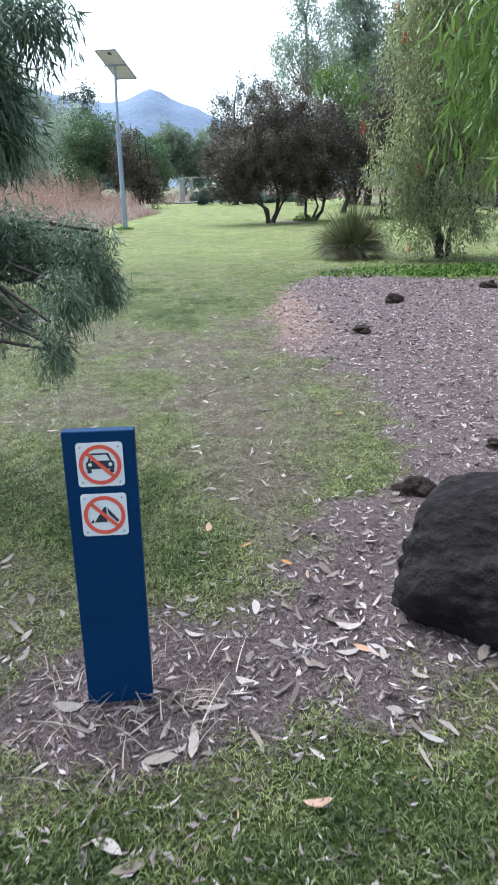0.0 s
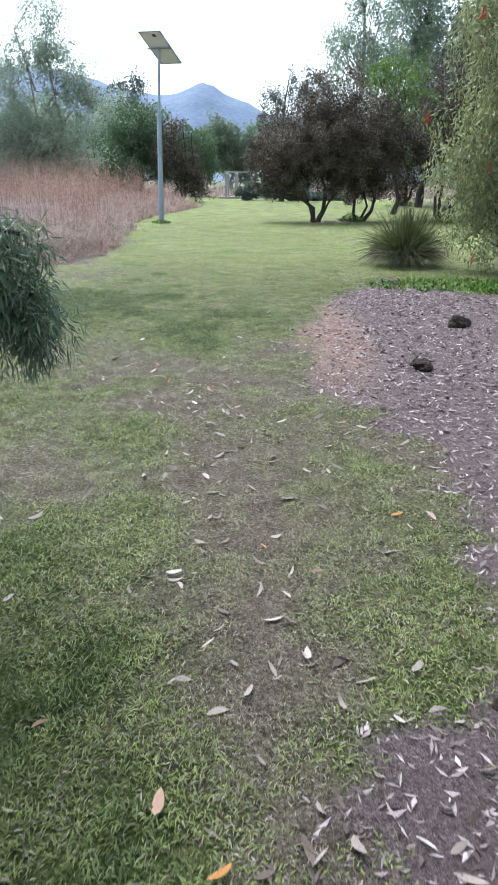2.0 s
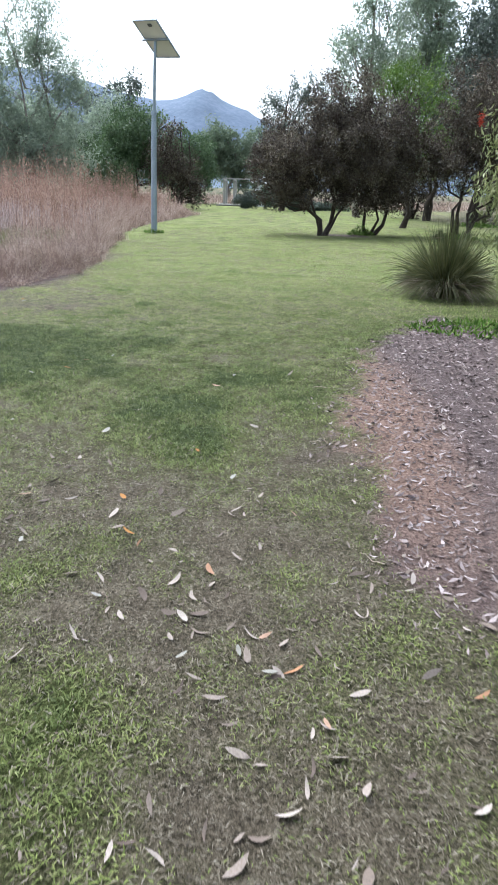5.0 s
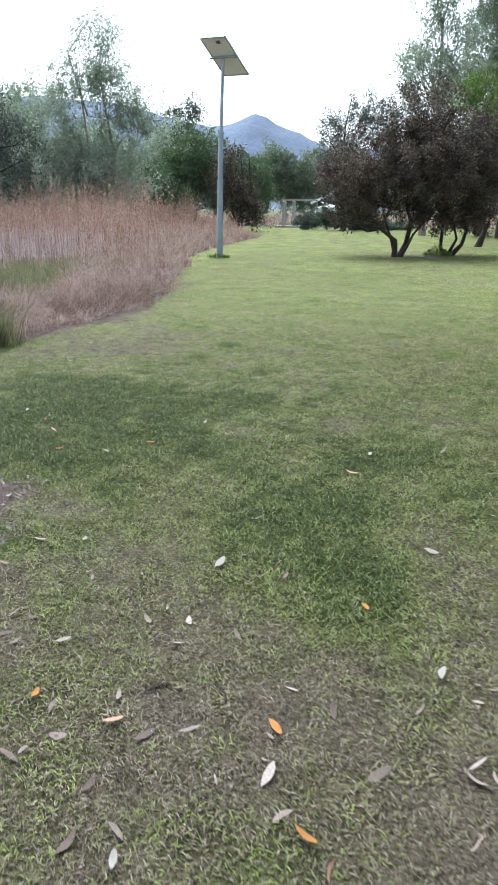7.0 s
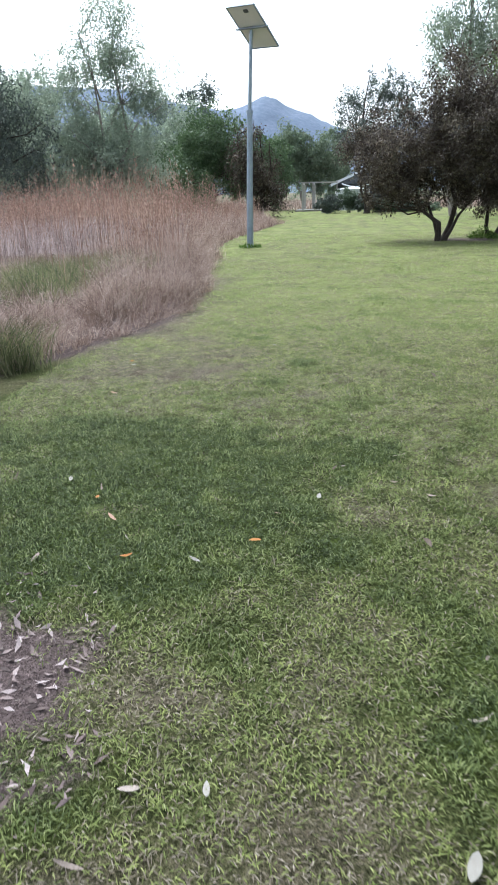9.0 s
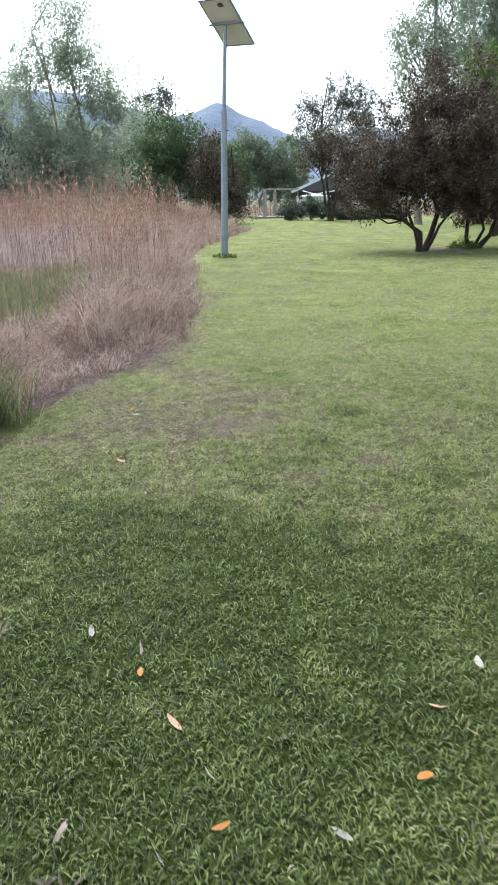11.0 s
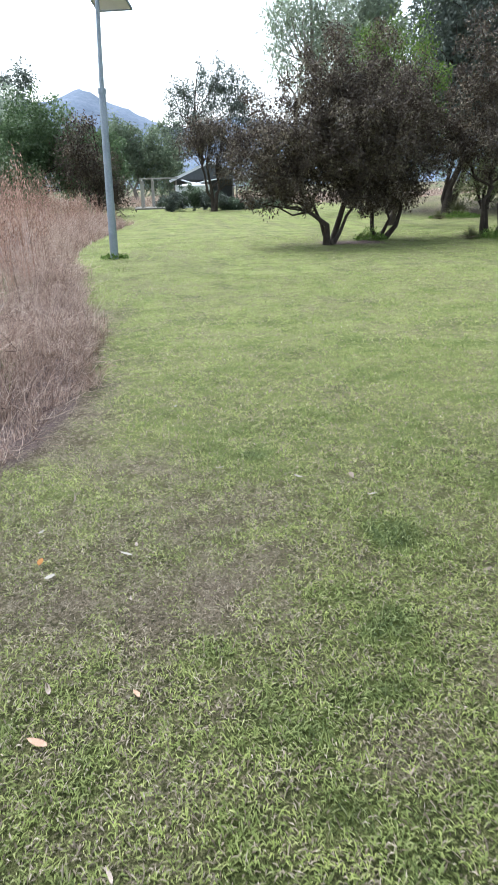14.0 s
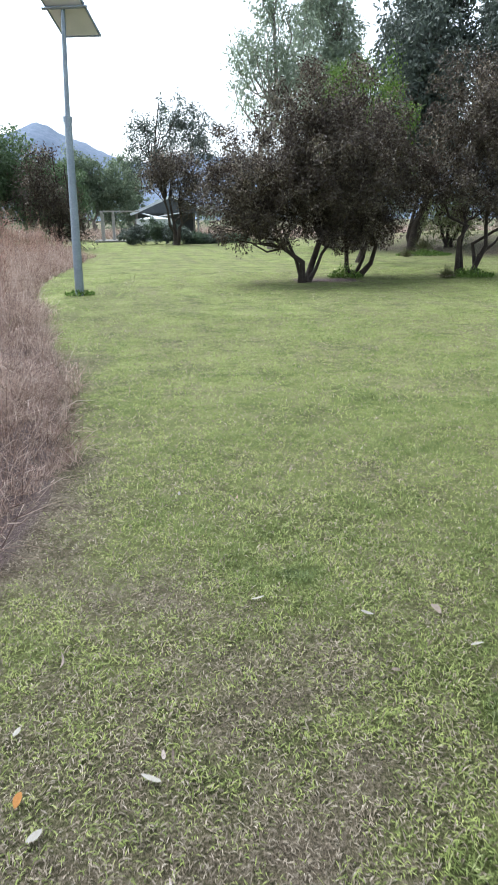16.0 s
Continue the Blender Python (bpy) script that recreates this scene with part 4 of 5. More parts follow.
    tangle = strips(low_end, np.maximum(low_end + way * r.uniform(0.08, 0.34, n)[:, None], (-99, -99, 0.005)), 0.0048 * r.uniform(0.5, 1.4, n), r.normal(0, 0.05, n), 3, r)
    lay("broken_stems", "tangle of broken pinkish-brown dead stems", TANGLE, [tangle])
    # grey standing stalks behind the skirt
    mid = tufts(1300, 15, (-14, -3.6), (19.5, 32), 1.0, 11, lambda x, y, d: (0.3 + 0.75 * smooth_step(23.5, 28, y + 1.2 * drift(x, y, 1.2, 3))) * (0.7 + 0.5 * drift(x, y, 0.9, 14)), 0.32, 0.006, 0.1)
    mid2 = tufts(1500, 12, (-26, -3.6), (24, 50), 0.9, 30, lambda x, y, d: (0.35 + 0.7 * smooth_step(0.9, 3.2, -d)) * (0.7 + 0.5 * drift(x, y, 0.9, 14)), 0.35, 0.014, 0.1, 3)
    lay("tall_dry_grass", "grey-mauve standing stalks of tall dead grass", GREY_GRASS, [mid, mid2])
    # dark bare stalks that stand out of the skirt
    x, y, d = roots(620, (-9, -3.2), (15.5, 30), 0.7, 7)
    tall = r.uniform(0.5, 1.3, len(x)) * (0.6 + 0.4 * smooth_step(17, 23, y))
    lay("bare_stalks", "thin dark bare weed stalks above dry grass", STALK, [blades(x, y, tall, 0.1, 0.009, 0.0, 3)])
    # russet seeding weeds above
    x, y, d = roots(9500, (-20, -3.4), (13.6, 50), 0.75, 30)
    keep = r.random(len(x)) < smooth_step(25.5, 29.5, y + 2.5 * drift(x, y, 1.5, 6)) * smooth_step(0.6, 1.8, -d) * 0.85 + 0.006
    x, y, d = x[keep], y[keep], d[keep]
    tall = (0.95 + 0.75 * smooth_step(0.8, 3.4, -d)) * (0.66 + 0.75 * drift(x, y, 1.3, 15) ** 1.5) * r.uniform(0.65, 1.25, len(x))
    px, py = np.clip(r.normal(-5.0, 0.45, 120), -9, -4.4), r.normal(22.5, 1.8, 120)
    x, y, tall = np.r_[x, px], np.r_[y, py], np.r_[tall, r.uniform(1.1, 2.2, 120)]
    stalks = blades(x, y, tall, 0.1, 0.012, 0.0, 3)
    k = np.repeat(np.arange(len(x)), 20)
    s = r.uniform(0.5, 1.02, len(k))
    at = np.c_[x[k], y[k], tall[k] * s] + r.normal(0, 1, (len(k), 3)) * np.c_[0.035 * (1.25 - s), 0.035 * (1.25 - s), np.full(len(k), 0.02)] * 2.2
    flecks = leaf_quads(at, r.normal(size=at.shape) * 0.5 + (0, 0, 1.4), 0.06 * r.uniform(0.6, 1.5, len(k)), 0.018, r)
    lay("russet_weeds", "russet-brown seeding weeds standing above dead grass", RUSSET, [stalks, flecks])
    # dry field beyond the far trees
    x, y = r.uniform(-16, 40, 14000), r.uniform(70, 100, 14000)
    tall = r.uniform(0.3, 0.9, 14000)
    lay("dry_field", "pinkish dry grass field beyond the park", DRY_GRASS, [blades(x, y, tall, 0.9, 0.045, 0.0, 3)])
    # green growth low in the bed
    x, y, d = roots(40000, (-9, -3), (12.9, 27), 0.0, 4)
    keep = (drift(x, y, 1.1, 18) > 0.74) & (d < -0.8) & (r.random(len(x)) < 0.5) | (green_patch(x, y) > 0.3) | (np.hypot(x + 3.95, (y - 13.9) * 1.2) < 0.35) | (np.hypot(x + 3.25, y - 14.6) < 0.3)
    fx, fy = -4.02 + r.normal(0, 0.14, 900), 13.78 + r.normal(0, 0.1, 900)
    x, y = np.r_[x[keep], fx], np.r_[y[keep], fy]
    tall = 0.36 * r.uniform(0.4, 1.4, len(x))
    lay("green_growth", "fresh green growth among the dead grass", BED_GREEN, [blades(x, y, tall, 0.9, 0.0065, tall * 0.4)])


build_dry_bed()

# ---- tussocks and low weeds ----


def build_tussock(place, seed, size, n, label):
    r = np.random.default_rng(seed)
    plant = thing("tussock", place, label, "grass clump")
    a, e = r.uniform(0, 2 * np.pi, n), radians(88) * r.random(n) ** 0.75
    root = np.c_[np.cos(a) * 0.2 * np.cos(e), np.sin(a) * 0.2 * np.cos(e), np.zeros(n)] * size
    far = r.uniform(0.5, 1.1, n) * size * (0.6 + 0.36 * np.sin(e))
    tip = root + np.c_[np.cos(a) * np.cos(e), np.sin(a) * np.cos(e), np.sin(e)] * far[:, None] + r.normal(0, 0.075, (n, 3)) * size
    tip[:, 2] = np.maximum(tip[:, 2] - 0.22 * size * np.cos(e) * r.random(n), 0.02)
    s = np.cos(e)
    v, f = strips(root, tip, 0.015 * size, (0.05 + 0.22 * s) * size, 6, r)
    child("leaves", mesh_of("leaves", v, f, TUSSOCK_LEAF), plant)
    m = n // 3
    a = r.uniform(0, 2 * np.pi, m)
    root = np.c_[np.cos(a) * 0.2, np.sin(a) * 0.2, np.full(m, 0.12)] * size
    out = r.uniform(0.4, 0.75, m) * size
    v, f = strips(root, np.c_[np.cos(a) * out, np.sin(a) * out, r.uniform(0.0, 0.28, m) * size], 0.012 * size, 0.1 * size, 4, r)
    v[:, 2] = np.maximum(v[:, 2], 0.004)
    child("dead_leaves", mesh_of("dead_leaves", v, f, STRAW), plant, "straw-brown dead leaves")


build_tussock((3.05, 15.85, 0), 31, 1.12, 3000, "large olive-green strappy tussock with a straw-brown skirt")
for i, (x, y, s) in enumerate(((11.4, 43.0, 0.95), (9.5, 40.5, 0.5), (6.3, 30.2, 0.45))):
    build_tussock((x, y, float(height_at(np.array([x]), np.array([y]))[0])), 32 + i, s, 500, "green strappy tussock below the trees")


def build_weeds():
    """Soft bright weeds along the back of the mulch bed and under the shrubs."""
    r = np.random.default_rng(22)
    at = []
    for cx, cy, rx, ry, n, high in ((4.9, 12.9, 1.5, 0.6, 3600, 0.13), (3.2, 13.2, 1.2, 0.55, 900, 0.06), (10.6, 41.2, 1.3, 0.7, 1600, 0.3), (3.6, 30.9, 0.5, 0.4, 700, 0.4),
                                   (7.0, 30.3, 0.8, 0.4, 900, 0.3), (-3.53, 27.9, 0.34, 0.26, 260, 0.12)):
        a, s = r.uniform(0, 2 * np.pi, n), np.sqrt(r.random(n))
        x, y = cx + np.cos(a) * s * rx, cy + np.sin(a) * s * ry
        at.append(np.c_[x, y, height_at(x, y) + high * r.random(n) * (1.1 - s)])
    at = np.concatenate(at)
    v, f = leaf_quads(at, r.normal(size=at.shape) + (0, 0, 0.9), 0.075 * r.uniform(0.5, 1.5, len(at)), 0.028, r)
    tagged(new("weeds", mesh_of("weeds", v, f, WEED)), "soft bright green weeds along the mulch bed", "weeds", kind="stuff")


build_weeds()

# ---- park furniture ----


def disc_ring(bm, r0, r1, depth, m, seg=48):
    a = np.linspace(0, 2 * np.pi, seg, endpoint=False)
    rings = [[bm.verts.new(m @ Vector((r * math.cos(t), z, r * math.sin(t)))) for t in a] for r, z in ((r0, 0), (r1, 0), (r1, -depth), (r0, -depth))]
    for p, q in ((0, 1), (1, 2), (2, 3), (3, 0)):
        for i in range(seg):
            j = (i + 1) % seg
            bm.faces.new((rings[p][i], rings[p][j], rings[q][j], rings[q][i]))
    return bm


def slab(bm, outline_xz, depth, m):
    """A flat shape in the plate's plane, thickened towards the viewer."""
    back = [bm.verts.new(m @ Vector((x, 0, z))) for x, z in outline_xz]
    front = [bm.verts.new(m @ Vector((x, -depth, z))) for x, z in outline_xz]
    bm.faces.new(front)
    for i in range(len(back)):
        j = (i + 1) % len(back)
        bm.faces.new((back[i], back[j], front[j], front[i]))
    return bm


def rounded(w, h, r, n=5):
    out = []
    for cx, cz, a0 in ((w / 2 - r, h / 2 - r, 0), (-w / 2 + r, h / 2 - r, 90), (-w / 2 + r, -h / 2 + r, 180), (w / 2 - r, -h / 2 + r, 270)):
        out += [(cx + r * math.cos(radians(a0 + 90 * i / n)), cz + r * math.sin(radians(a0 + 90 * i / n))) for i in range(n + 1)]
    return out


def build_sign_post():
    post = thing("sign_post", (0.128, 3.0, 0), "dark navy blue timber bollard with two prohibition signs", "bollard", turn=4.0)
    post.rotation_euler = (radians(-4.0), radians(0.8), radians(3.0))
    bm = bmesh.new()
    box(bm, (0.2, 0.04, 1.1), pose(0, 0.0225, 0.35), 0.004)
    part("post", bm, NAVY, post)
    s = 0.129
    for z, kind in ((0.803, "car"), (0.651, "tent")):
        plate = part("sign_plate", slab(bmesh.new(), rounded(s, s, 0.01), 0.003, pose(0.002, 0.0015, z)), PLATE, post, "pale grey sign plate, no cars" if kind == "car" else "pale grey sign plate, no camping")
        f = pose(0.002, -0.0016, z)
        dark = bmesh.new()
        if kind == "car":
            slab(dark, [(-0.039, -0.012), (-0.039, 0.006), (-0.033, 0.012), (0.033, 0.012), (0.039, 0.006), (0.039, -0.012)], 0.0012, f)
            slab(dark, [(-0.033, 0.0125), (-0.026, 0.034), (0.024, 0.034), (0.033, 0.0125), (0.027, 0.0125), (0.02, 0.029), (-0.022, 0.029), (-0.027, 0.0125)], 0.0012, f)
            for x in (-0.031, 0.031):
                slab(dark, [(x - 0.006, -0.024), (x - 0.006, -0.0125), (x + 0.006, -0.0125), (x + 0.006, -0.024)], 0.0012, f)
        else:
            slab(dark, [(-0.02, -0.022), (-0.03, -0.022), (0.0, 0.024), (0.006, 0.024), (0.006, -0.022)], 0.0012, f)
            slab(dark, [(0.009, 0.022), (0.04, -0.018), (0.034, -0.022), (0.012, 0.002)], 0.0012, f)
            slab(dark, [(-0.031, -0.0225), (-0.041, -0.024), (-0.033, -0.012)], 0.0012, f)
        part("pictogram", dark, SIGN_DARK, plate, "dark pictogram")
        if kind == "car":
            for x in (-0.028, 0.028):
                lamp = [(x + 0.0055 * math.cos(a), 0.001 + 0.0055 * math.sin(a)) for a in np.linspace(0, 2 * math.pi, 12, endpoint=False)]
                part("headlight", slab(bmesh.new(), lamp, 0.0006, pose(0.002, -0.0029, z)), PLATE, plate)
        g = pose(0.002, -0.0031, z)
        red = disc_ring(bmesh.new(), 0.0475, 0.0585, 0.0012, g)
        slab(red, [(-0.039, 0.032), (-0.032, 0.039), (0.039, -0.032), (0.032, -0.039)], 0.0012, g)
        part("red_ring", red, SIGN_RED, plate, "red ring with a diagonal bar")
        for x in (-0.052, 0.052):
            for dz in (-0.052, 0.052):
                screw = [(x + 0.003 * math.cos(a), dz + 0.003 * math.sin(a)) for a in np.linspace(0, 2 * math.pi, 8, endpoint=False)]
                part("screw", slab(bmesh.new(), screw, 0.002, pose(0.002, -0.0016, z)), GALV, plate)


build_sign_post()


def build_rock(name, place, radii, seed, label, mat=ROCK, detail=6, rough=0.24, turn=0.0):
    bm = bmesh.new()
    bmesh.ops.create_icosphere(bm, subdivisions=detail, radius=1)
    for v in bm.verts:
        n = v.co.normalized()
        k = 1 + rough * noise.noise(n * 1.3 + Vector((seed, 0, 0))) * 1.4 + rough * 0.28 * noise.noise(n * 3.1 + Vector((0, seed, 0))) + rough * 0.12 * abs(noise.noise(n * 4.5 + Vector((seed, 1, 0)))) + rough * 0.16 * noise.noise(n * 9 + Vector((0, 0, seed))) + rough * 0.09 * noise.noise(n * 21 + Vector((0, 0, seed)))
        for facet in ((0.5, -0.6, 0.6), (-0.8, -0.2, 0.5), (0.1, 0.1, 1.0), (-0.3, -0.9, 0.1)):
            k -= 0.25 * max(0.0, n.dot(Vector(facet).normalized()) - 0.82)
        v.co = Vector((n.x * radii[0], n.y * radii[1], n.z * radii[2])) * k
    me = bpy.data.meshes.new(name)
    bm.to_mesh(me)
    bm.free()
    me.polygons.foreach_set("use_smooth", np.ones(len(me.polygons), bool))
    me.materials.append(mat)
    ob = new(name, me)
    ob.location, ob.rotation_euler = place, (0, 0, radians(turn))
    return tagged(ob, label, "rock")


build_rock("boulder", (1.64, 3.52, 0.13), (0.52, 0.4, 0.33), 4.2, "large dark basalt boulder on the mulch")
for i, (x, y, s) in enumerate(((1.43, 4.45, 0.095), (2.66, 10.25, 0.13), (1.9, 8.45, 0.13), (2.08, 5.02, 0.06), (4.3, 11.2, 0.12))):
    build_rock("dirt_clod", (x, y, s * 0.2), (s, s * 0.7, s * (0.62 if i != 2 else 0.36)), 7.7 + i, "dark brown crumbly clod of earth on the mulch", CLOD, detail=4, rough=0.4, turn=40 * i)


def build_solar_lamp():
    lamp = thing("solar_lamp", (-3.53, 27.95, 0), "galvanised steel pole with a tilted solar panel", "lamp post")
    v, f = tubes([[(0, 0, -0.05, 0.1), (0.015, 0, 1.0, 0.095), (0.04, 0, 2.4, 0.085), (0.06, 0, 3.52, 0.075)]], 10)
    child("lower_pole", mesh_of("lower_pole", v, f, GALV), lamp)
    v, f = tubes([[(0.058, 0, 3.5, 0.09), (0.06, 0, 3.6, 0.09)]], 12)
    child("collar", mesh_of("collar", v, f, GALV), lamp)
    v, f = tubes([[(0.06, 0, 3.5, 0.05), (0.1, -0.02, 4.5, 0.045), (0.15, -0.05, 5.5, 0.042)]], 12)
    child("upper_pole", mesh_of("upper_pole", v, f, GALV, smooth=True), lamp)
    a = radians(-27)
    u = Vector((math.cos(a), math.sin(a), -0.049)).normalized()
    v = Vector((math.sin(a), -math.cos(a), 0)) * 0.856 + Vector((0, 0, 0.517))
    v = (v - u * v.dot(u)).normalized()
    w = u.cross(v).normalized()
    m = Matrix((u, v, w)).transposed().to_4x4()
    m.translation = (0.2, -0.1, 5.53)
    under = -1 if w.z > 0 else 1
    bm = bmesh.new()
    box(bm, (0.8, 1.4, 0.012), m @ pose(0, 0, 0))
    panel = part("panel", bm, PANEL_BACK, lamp, "grey back of the solar panel")
    bm = bmesh.new()
    for x, y, sx, sy in ((0, 0.71, 0.86, 0.03), (0, -0.71, 0.86, 0.03), (0.415, 0, 0.03, 1.39), (-0.415, 0, 0.03, 1.39)):
        box(bm, (sx, sy, 0.04), m @ pose(x, y, 0), 0.003)
    part("frame", bm, GALV, panel, "aluminium frame")
    part("cells", box(bmesh.new(), (0.79, 1.38, 0.006), m @ pose(0, 0, -0.011 * under)), PANEL_FACE, panel, "dark solar cells")
    part("bracket", box(bmesh.new(), (0.98, 0.05, 0.04), m @ pose(0, 0.03, 0.046 * under), 0.004), GALV, lamp)
    part("junction_box", box(bmesh.new(), (0.12, 0.09, 0.03), m @ pose(0.1, 0.55, 0.022 * under), 0.004), DARK_ROOF, panel)


build_solar_lamp()


def build_pergola():
    per = thing("pergola", (-3.5, 66, 0), "pale timber pergola on a slab at the lawn's end", "pergola")
    for x, y in ((-0.4, -0.6), (0.4, 0.6), (-0.4, 2.2), (0.4, 2.6)):
        part("post", box(bmesh.new(), (0.2, 0.2, 2.02), pose(x, y, 1.0), 0.008), PALE_TIMBER, per)
    part("beam", box(bmesh.new(), (0.12, 3.6, 0.14), pose(-0.45, 0.8, 2.08), 0.005), PALE_TIMBER, per)
    part("beam", box(bmesh.new(), (0.12, 3.6, 0.14), pose(0.4, 1.0, 2.08), 0.005), PALE_TIMBER, per)
    for y in (-0.7, 0.3, 1.3, 2.3):
        part("rafter", box(bmesh.new(), (2.9, 0.05, 0.08), pose(0.9, y, 2.19), 0.004), PALE_TIMBER, per)
    part("slab", box(bmesh.new(), (2.6, 4.2, 0.12), pose(0.3, 0.8, 0.05), 0.01), CONCRETE, per)


build_pergola()


def build_shelter():
    hut = thing("shelter", (1.0, 72, 0), "open park shelter with a dark gabled roof", "shelter")
    for x in (-2.2, 0.3, 2.8):
        for y in (-1.6, 1.8):
            part("post", box(bmesh.new(), (0.14, 0.14, 2.2), pose(x, y, 1.1), 0.005), PALE_TIMBER, hut)
    for sgn in (-1, 1):
        roof = bmesh.new()
        box(roof, (3.7, 4.6, 0.08), pose(0.6 + sgn * 1.62, 0, 2.72, 0, sgn * 23, 0), 0.01)
        r = part("roof", roof, DARK_ROOF, hut)
        for i in range(14):
            part("rib", box(bmesh.new(), (3.6, 0.035, 0.035), pose(0.6 + sgn * 1.62, -2.1 + i * 0.323, 2.72, 0, sgn * 23, 0) @ pose(0, 0, 0.05)), DARK_ROOF, r)
        part("barge_board", box(bmesh.new(), (3.75, 0.05, 0.2), pose(0.6 + sgn * 1.62, -2.34, 2.7, 0, sgn * 23, 0), 0.004), LIGHT_TRIM, hut, "pale barge board")
    part("gable", slab(bmesh.new(), [(-2.4, 2.05), (0.6, 3.3), (3.6, 2.05)], 0.06, pose(0, -2.2, 0)), DARK_ROOF, hut)
    part("beam", box(bmesh.new(), (5.4, 0.12, 0.2), pose(0.4, -1.6, 2.25), 0.005), LIGHT_TRIM, hut)
    part("back_wall", box(bmesh.new(), (5.2, 0.12, 2.1), pose(0.3, 1.95, 1.05), 0.005), DARK_ROOF, hut)
    part("slab", box(bmesh.new(), (6.4, 5, 0.1), pose(0.4, 0, 0.04), 0.01), CONCRETE, hut)
    tank = thing("water_tank", (0.1, 67.6, 0), "pale corrugated steel water tank beside the shelter", "water tank")
    z = np.linspace(0, 1.62, 44)
    v, f = tubes([np.c_[np.zeros(44), np.zeros(44), z, 1.42 + 0.012 * np.sin(z * 60)]], 40)
    child("shell", mesh_of("shell", v, f, TANK, smooth=True), tank)
    lid = bmesh.new()
    bmesh.ops.create_cone(lid, cap_ends=True, segments=40, radius1=1.46, radius2=0.15, depth=0.2, matrix=pose(0, 0, 1.72))
    part("lid", lid, TANK, tank)
    v, f = tubes([[(-0.9, 0.6, 2.05, 0.045), (-0.2, 0.2, 1.85, 0.045), (0.2, 0, 1.8, 0.045)], [(2.2, 0.8, 2.1, 0.045), (0.9, 0.3, 1.9, 0.045), (0.3, 0, 1.8, 0.045)]], 8)
    child("downpipe", mesh_of("downpipe", v, f, LIGHT_TRIM, smooth=True), tank, "pale downpipes")


build_shelter()
for i, (x, y, w, h) in enumerate(((-1.75, 59.2, 0.85, 1.15), (-0.35, 59.6, 0.7, 1.75), (1.1, 59.0, 0.85, 1.3), (2.3, 59.4, 0.7, 0.7), (3.4, 60, 1.1, 0.6), (5.2, 61, 1.1, 0.6))):
    build_tree("garden_bush", (x, y, 0), "dark green rounded bush in front of the shelter", [(0, 0, h * 0.5, w * 1.25, w, h * 0.55)], [((0, 0), (0, 0, h * 0.7), 0.5)],
               STEM_BARK, NEEDLE if i % 2 else DARK_GUM_LEAF, 90, 44, (0.15, 0.055), 90 + i, 0.22, 0.0, 0.5, "bush", "bushes before the shelter", 14, 0.05)

# ---- litter ----


def eucalypt_leaf(length, width, curve, lift, pieces=5):
    """One fallen sickle-shaped leaf, a strip of four pieces."""
    s = np.linspace(0, 1, pieces + 1)
    w = width / 2 * np.sin(np.pi * np.clip(s * 0.92 + 0.06, 0, 1)) ** 0.8
    w[-1], w[0] = 0.0004, 0.001
    cx, cy = (s - 0.5) * length, curve * length * np.sin(np.pi * s)
    z = lift * (s - 0.4) ** 2 * 4
    v = np.stack([np.c_[cx, cy - w, z + w * 0.25], np.c_[cx, cy + w, z + w * 0.25]], 1).reshape(-1, 3)
    k = np.arange(pieces) * 2
    return v, np.stack([k, k + 2, k + 3, k + 1], 1)


def scatter(name, label, category, mat, places, shapes, lengths, r, rise):
    """Pieces of the given shapes strewn flat on the ground, each turned and tilted its own way."""
    pick = r.integers(len(shapes), size=len(places))
    vs, fs, n = [], [], 0
    for i, (v, f) in enumerate(shapes):
        p, ln = places[pick == i], lengths[pick == i]
        m = len(p)
        a, tilt, roll = r.uniform(0, 2 * np.pi, m), r.normal(0, 0.2, m), r.normal(0, 0.4, m)
        w = np.repeat((v * 1.0)[None], m, 0) * ln[:, None, None]
        ca, sa = np.cos(roll)[:, None], np.sin(roll)[:, None]
        w = np.stack([w[..., 0], w[..., 1] * ca - w[..., 2] * sa, w[..., 1] * sa + w[..., 2] * ca], -1)
        ca, sa = np.cos(tilt)[:, None], np.sin(tilt)[:, None]
        w = np.stack([w[..., 0] * ca + w[..., 2] * sa, w[..., 1], w[..., 2] * ca - w[..., 0] * sa], -1)
        ca, sa = np.cos(a)[:, None], np.sin(a)[:, None]
        w = np.stack([w[..., 0] * ca - w[..., 1] * sa, w[..., 0] * sa + w[..., 1] * ca, w[..., 2]], -1)
        w[..., 2] += rise - w[..., 2].min(1)[:, None]
        w[..., 0] += p[:, :1]
        w[..., 1] += p[:, 1:]
        vs.append(w.reshape(-1, 3))
        fs.append((f[None] + (np.arange(m) * len(v))[:, None, None]).reshape(-1, 4) + n)
        n += m * len(v)
    v = np.concatenate(vs)
    v[:, 2] += height_at(v[:, 0], v[:, 1])
    tagged(new(name, mesh_of(name, v, np.concatenate(fs), mat)), label, category, kind="stuff")


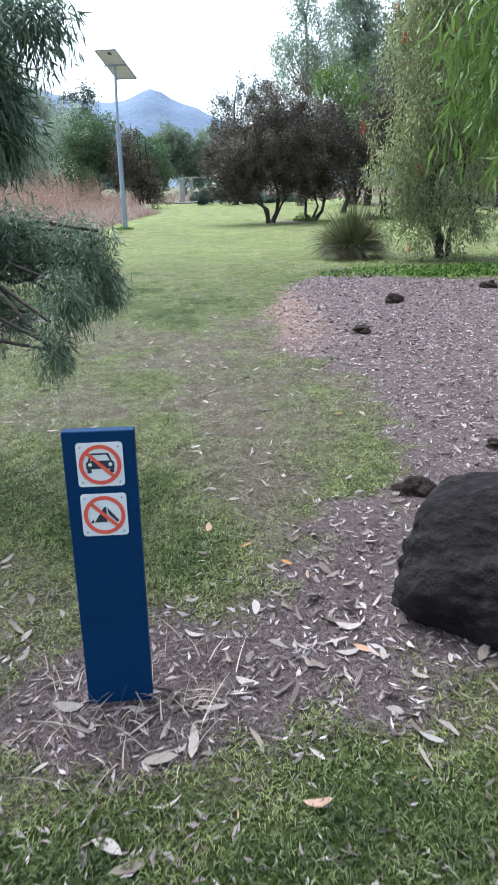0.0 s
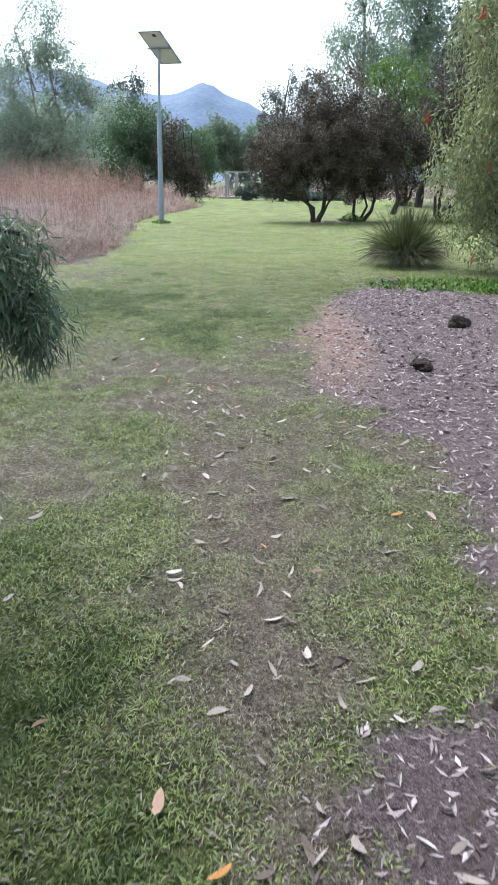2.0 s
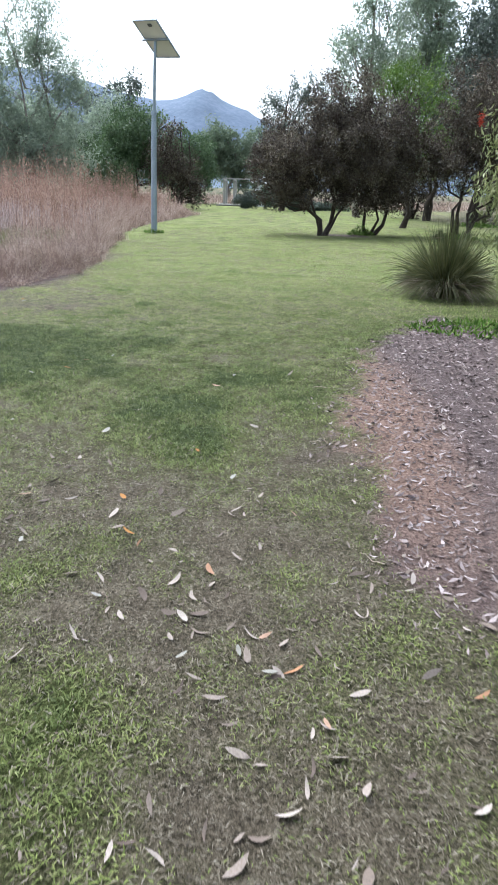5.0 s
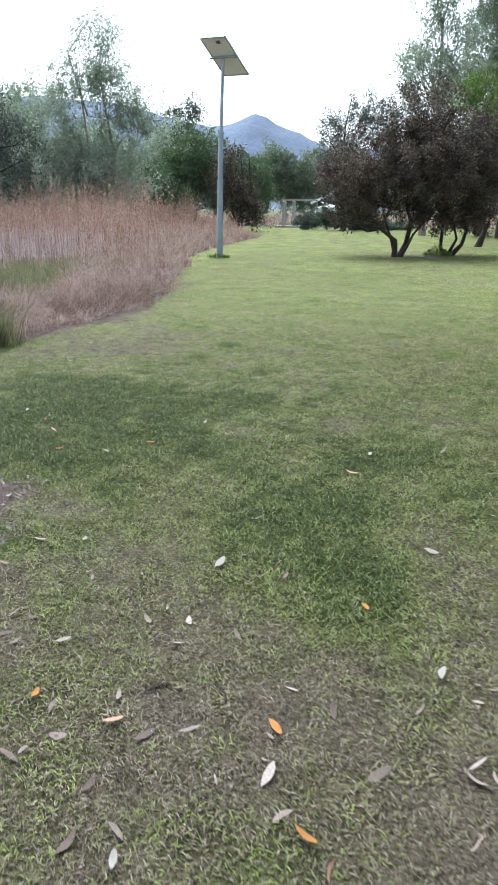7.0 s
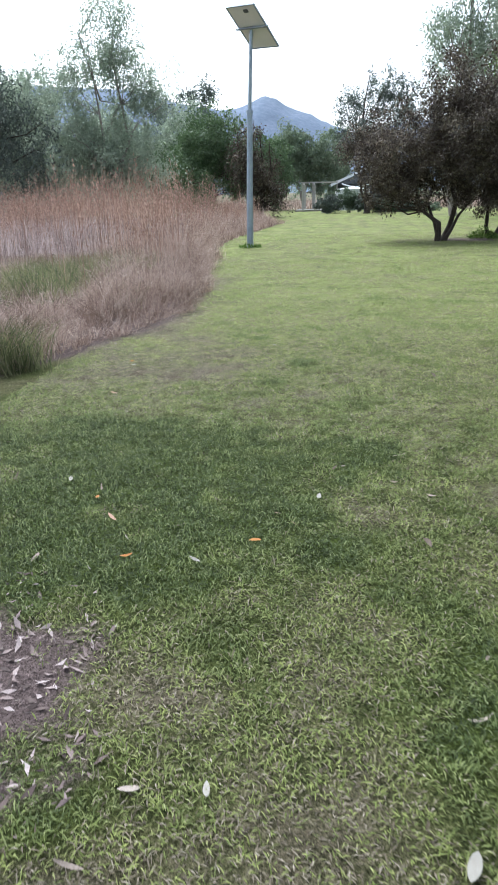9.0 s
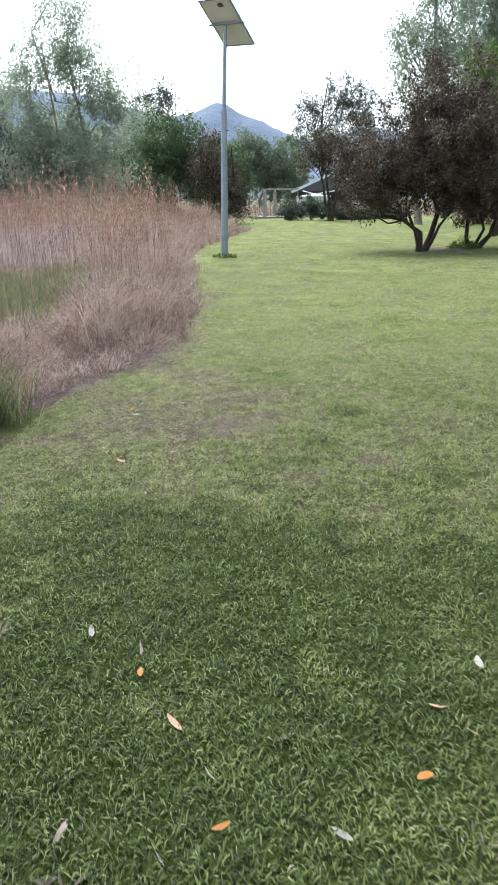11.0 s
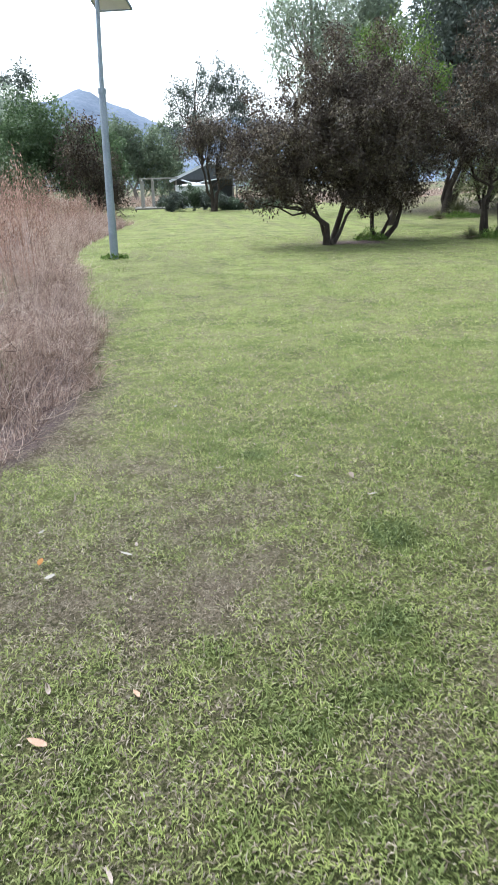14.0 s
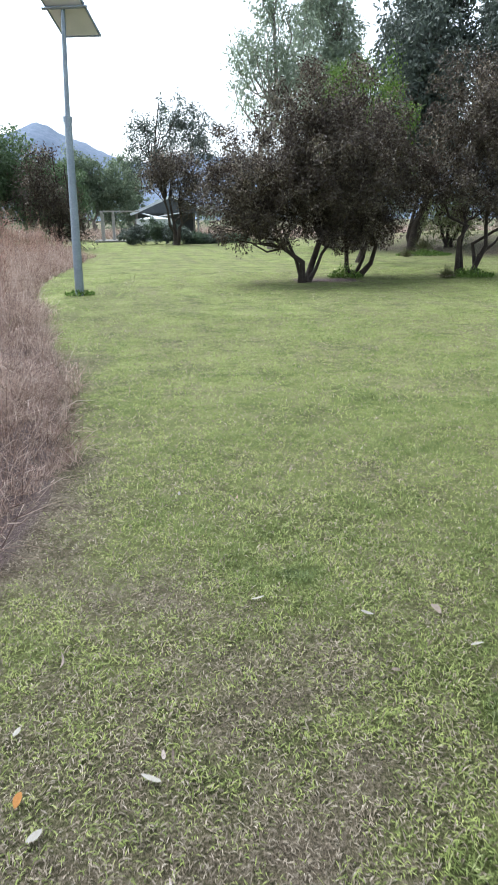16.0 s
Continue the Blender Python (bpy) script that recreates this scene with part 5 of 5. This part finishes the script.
def build_litter():
    r = np.random.default_rng(77)
    shapes = [eucalypt_leaf(1, r.uniform(0.14, 0.34), r.uniform(-0.12, 0.12), r.uniform(0.0, 0.2)) for _ in range(24)]
    n = 16000
    x, y = r.uniform(-4.2, 3.2, n), r.uniform(1.7, 17.5, n)
    dry, mulch = dry_at(x, y), mulch_at(x, y)
    keep = r.random(n) < 0.025 + 0.45 * smooth_step(0.35, 0.7, dry) * smooth_step(10, 8, y) + 0.5 * mulch * smooth_step(9, 4, y) + 0.25 * smooth_step(4.4, 3.0, y) * smooth_step(-0.6, 0.2, x)
    x, y = x[keep], y[keep]
    scatter("fallen_leaves", "pale dry gum leaves strewn over grass and mulch", "leaf litter", DRY_LEAF, np.c_[x, y], shapes, 0.058 * r.uniform(0.3, 1.5, len(x)) * (1 + 0.3 * smooth_step(4, 3, y)), r, 0.006)
    chips = [eucalypt_leaf(1, r.uniform(0.12, 0.4), r.uniform(-0.12, 0.12), r.uniform(0.0, 0.25), 2) for _ in range(14)]
    n = 150000
    x, y = r.uniform(-4.5, 5.5, n), 1.5 + 12.7 * r.random(n) ** 1.3
    keep = r.random(n) < mulch_at(x, y) + 0.25 * smooth_step(4.2, 3.0, y) * smooth_step(-0.8, 0.2, x)
    x, y = x[keep], y[keep]
    scatter("bark_mulch", "mauve-brown bark chips and shredded leaves in a bed", "mulch", BARK_CHIP, np.c_[x, y], chips, 0.03 * r.uniform(0.4, 1.9, len(x)) * (0.85 + 0.035 * y), r, 0.001)
    n = 200
    x, y = r.uniform(-3.5, 2.6, n), r.uniform(1.9, 16, n)
    keep = r.random(n) < 0.02 + 0.7 * smooth_step(0.55, 0.9, dry_at(x, y) + mulch_at(x, y))
    paths = []
    for px, py in np.c_[x, y][keep]:
        a, ln = r.uniform(0, 6.28), r.uniform(0.06, 0.18)
        z = float(height_at(np.array([px]), np.array([py]))[0]) + 0.012
        paths.append(bent((px, py, z), (px + math.cos(a) * ln, py + math.sin(a) * ln, z + 0.01), 0.0025, 0.0012, 0, 5, 0.1, r))
    v, f = tubes(paths, 5)
    tagged(new("twigs", mesh_of("twigs", v, f, STRAW)), "thin dry twigs scattered on the ground", "twigs", kind="stuff")


build_litter()

PALE_SPOTS = [(-0.69, 7.81), (-0.26, 7.43), (0.41, 7.05), (0.2, 8.6), (0.11, 7.11), (0.3, 7.15), (-0.65, 9.22), (-1.31, 9.37), (0.08, 10.7), (-1.62, 14.81), (-2.97, 14.37), (-2.87, 13.97),
              (-2.29, 16.25), (-1.27, 14.53), (-2.55, 14.1), (-2.05, 15.0), (-0.27, 4.67), (1.05, 2.79), (-1.06, 11.22), (-1.58, 10.53), (-2.45, 11.32), (0.26, 5.13)]
TAN_SPOTS = [(0.58, 6.83), (-0.82, 8.24), (-0.04, 10.36), (-2.47, 13.2), (-2.76, 13.03), (-1.12, 14.12), (0.37, 4.08), (0.79, 3.66), (0.7, 2.6), (-2.07, 10.88), (-1.17, 10.89), (-1.25, 10.99), (0.39, 7.23)]
ORANGE_SPOTS = [(-1.1, 8.32), (-0.34, 8.28), (-0.24, 7.93), (-0.04, 8.96), (-2.93, 14.1), (0.54, 3.91), (0.71, 3.76), (-1.89, 10.54), (-2.22, 11.11), (-1.34, 10.72), (1.23, 5.69)]


def build_leaves():
    r = np.random.default_rng(99)
    kinds = ((PALE_SPOTS, PALE_LEAF, "pale curled gum leaf lying on the grass"), (TAN_SPOTS, TAN_LEAF, "pinkish-tan fallen leaf lying on the grass"), (ORANGE_SPOTS, ORANGE_LEAF, "orange fallen leaf lying on the grass"))
    for spots, mat, label in kinds:
        meshes = []
        for _ in range(5):
            v, f = eucalypt_leaf(1, r.uniform(0.24, 0.42), r.uniform(-0.08, 0.08), r.uniform(0.03, 0.14), 8)
            meshes.append(mesh_of("fallen_leaf", v, f, mat, smooth=True))
        for i, (x, y) in enumerate(spots):
            ob = new("fallen_leaf", meshes[i % 5])
            s = r.uniform(0.048, 0.08)
            ob.scale = (s, s, s)
            ob.location = (x, y, float(height_at(np.array([x]), np.array([y]))[0]) + 0.02)
            ob.rotation_euler = (r.normal(0, 0.2), r.normal(0, 0.15), r.uniform(0, 6.28))
            tagged(ob, label, "leaf", "fallen leaves on the lawn")


build_leaves()


def build_post_straw():
    """Dead stalks heaped round the foot of the sign post."""
    r = np.random.default_rng(61)
    n = 260
    a = r.uniform(0, 2 * np.pi, n)
    d = 0.06 + 0.28 * r.random(n)
    x, y = 0.13 + np.cos(a) * d * 1.2, 3.0 + np.sin(a) * d
    root = np.c_[x, y, height_at(x, y)]
    b = r.uniform(0, 2 * np.pi, n)
    ln = r.uniform(0.04, 0.16, n)
    tip = root + np.c_[np.cos(b) * ln, np.sin(b) * ln, 0.01 + ln * r.uniform(0, 0.5, n)]
    v, f = strips(root, tip, 0.004 * r.uniform(0.6, 1.5, n), 0.02, 4, r)
    tagged(new("dead_stalks", mesh_of("dead_stalks", v, f, STRAW)), "dead straw stalks heaped round the sign post", "straw", kind="stuff")


build_post_straw()
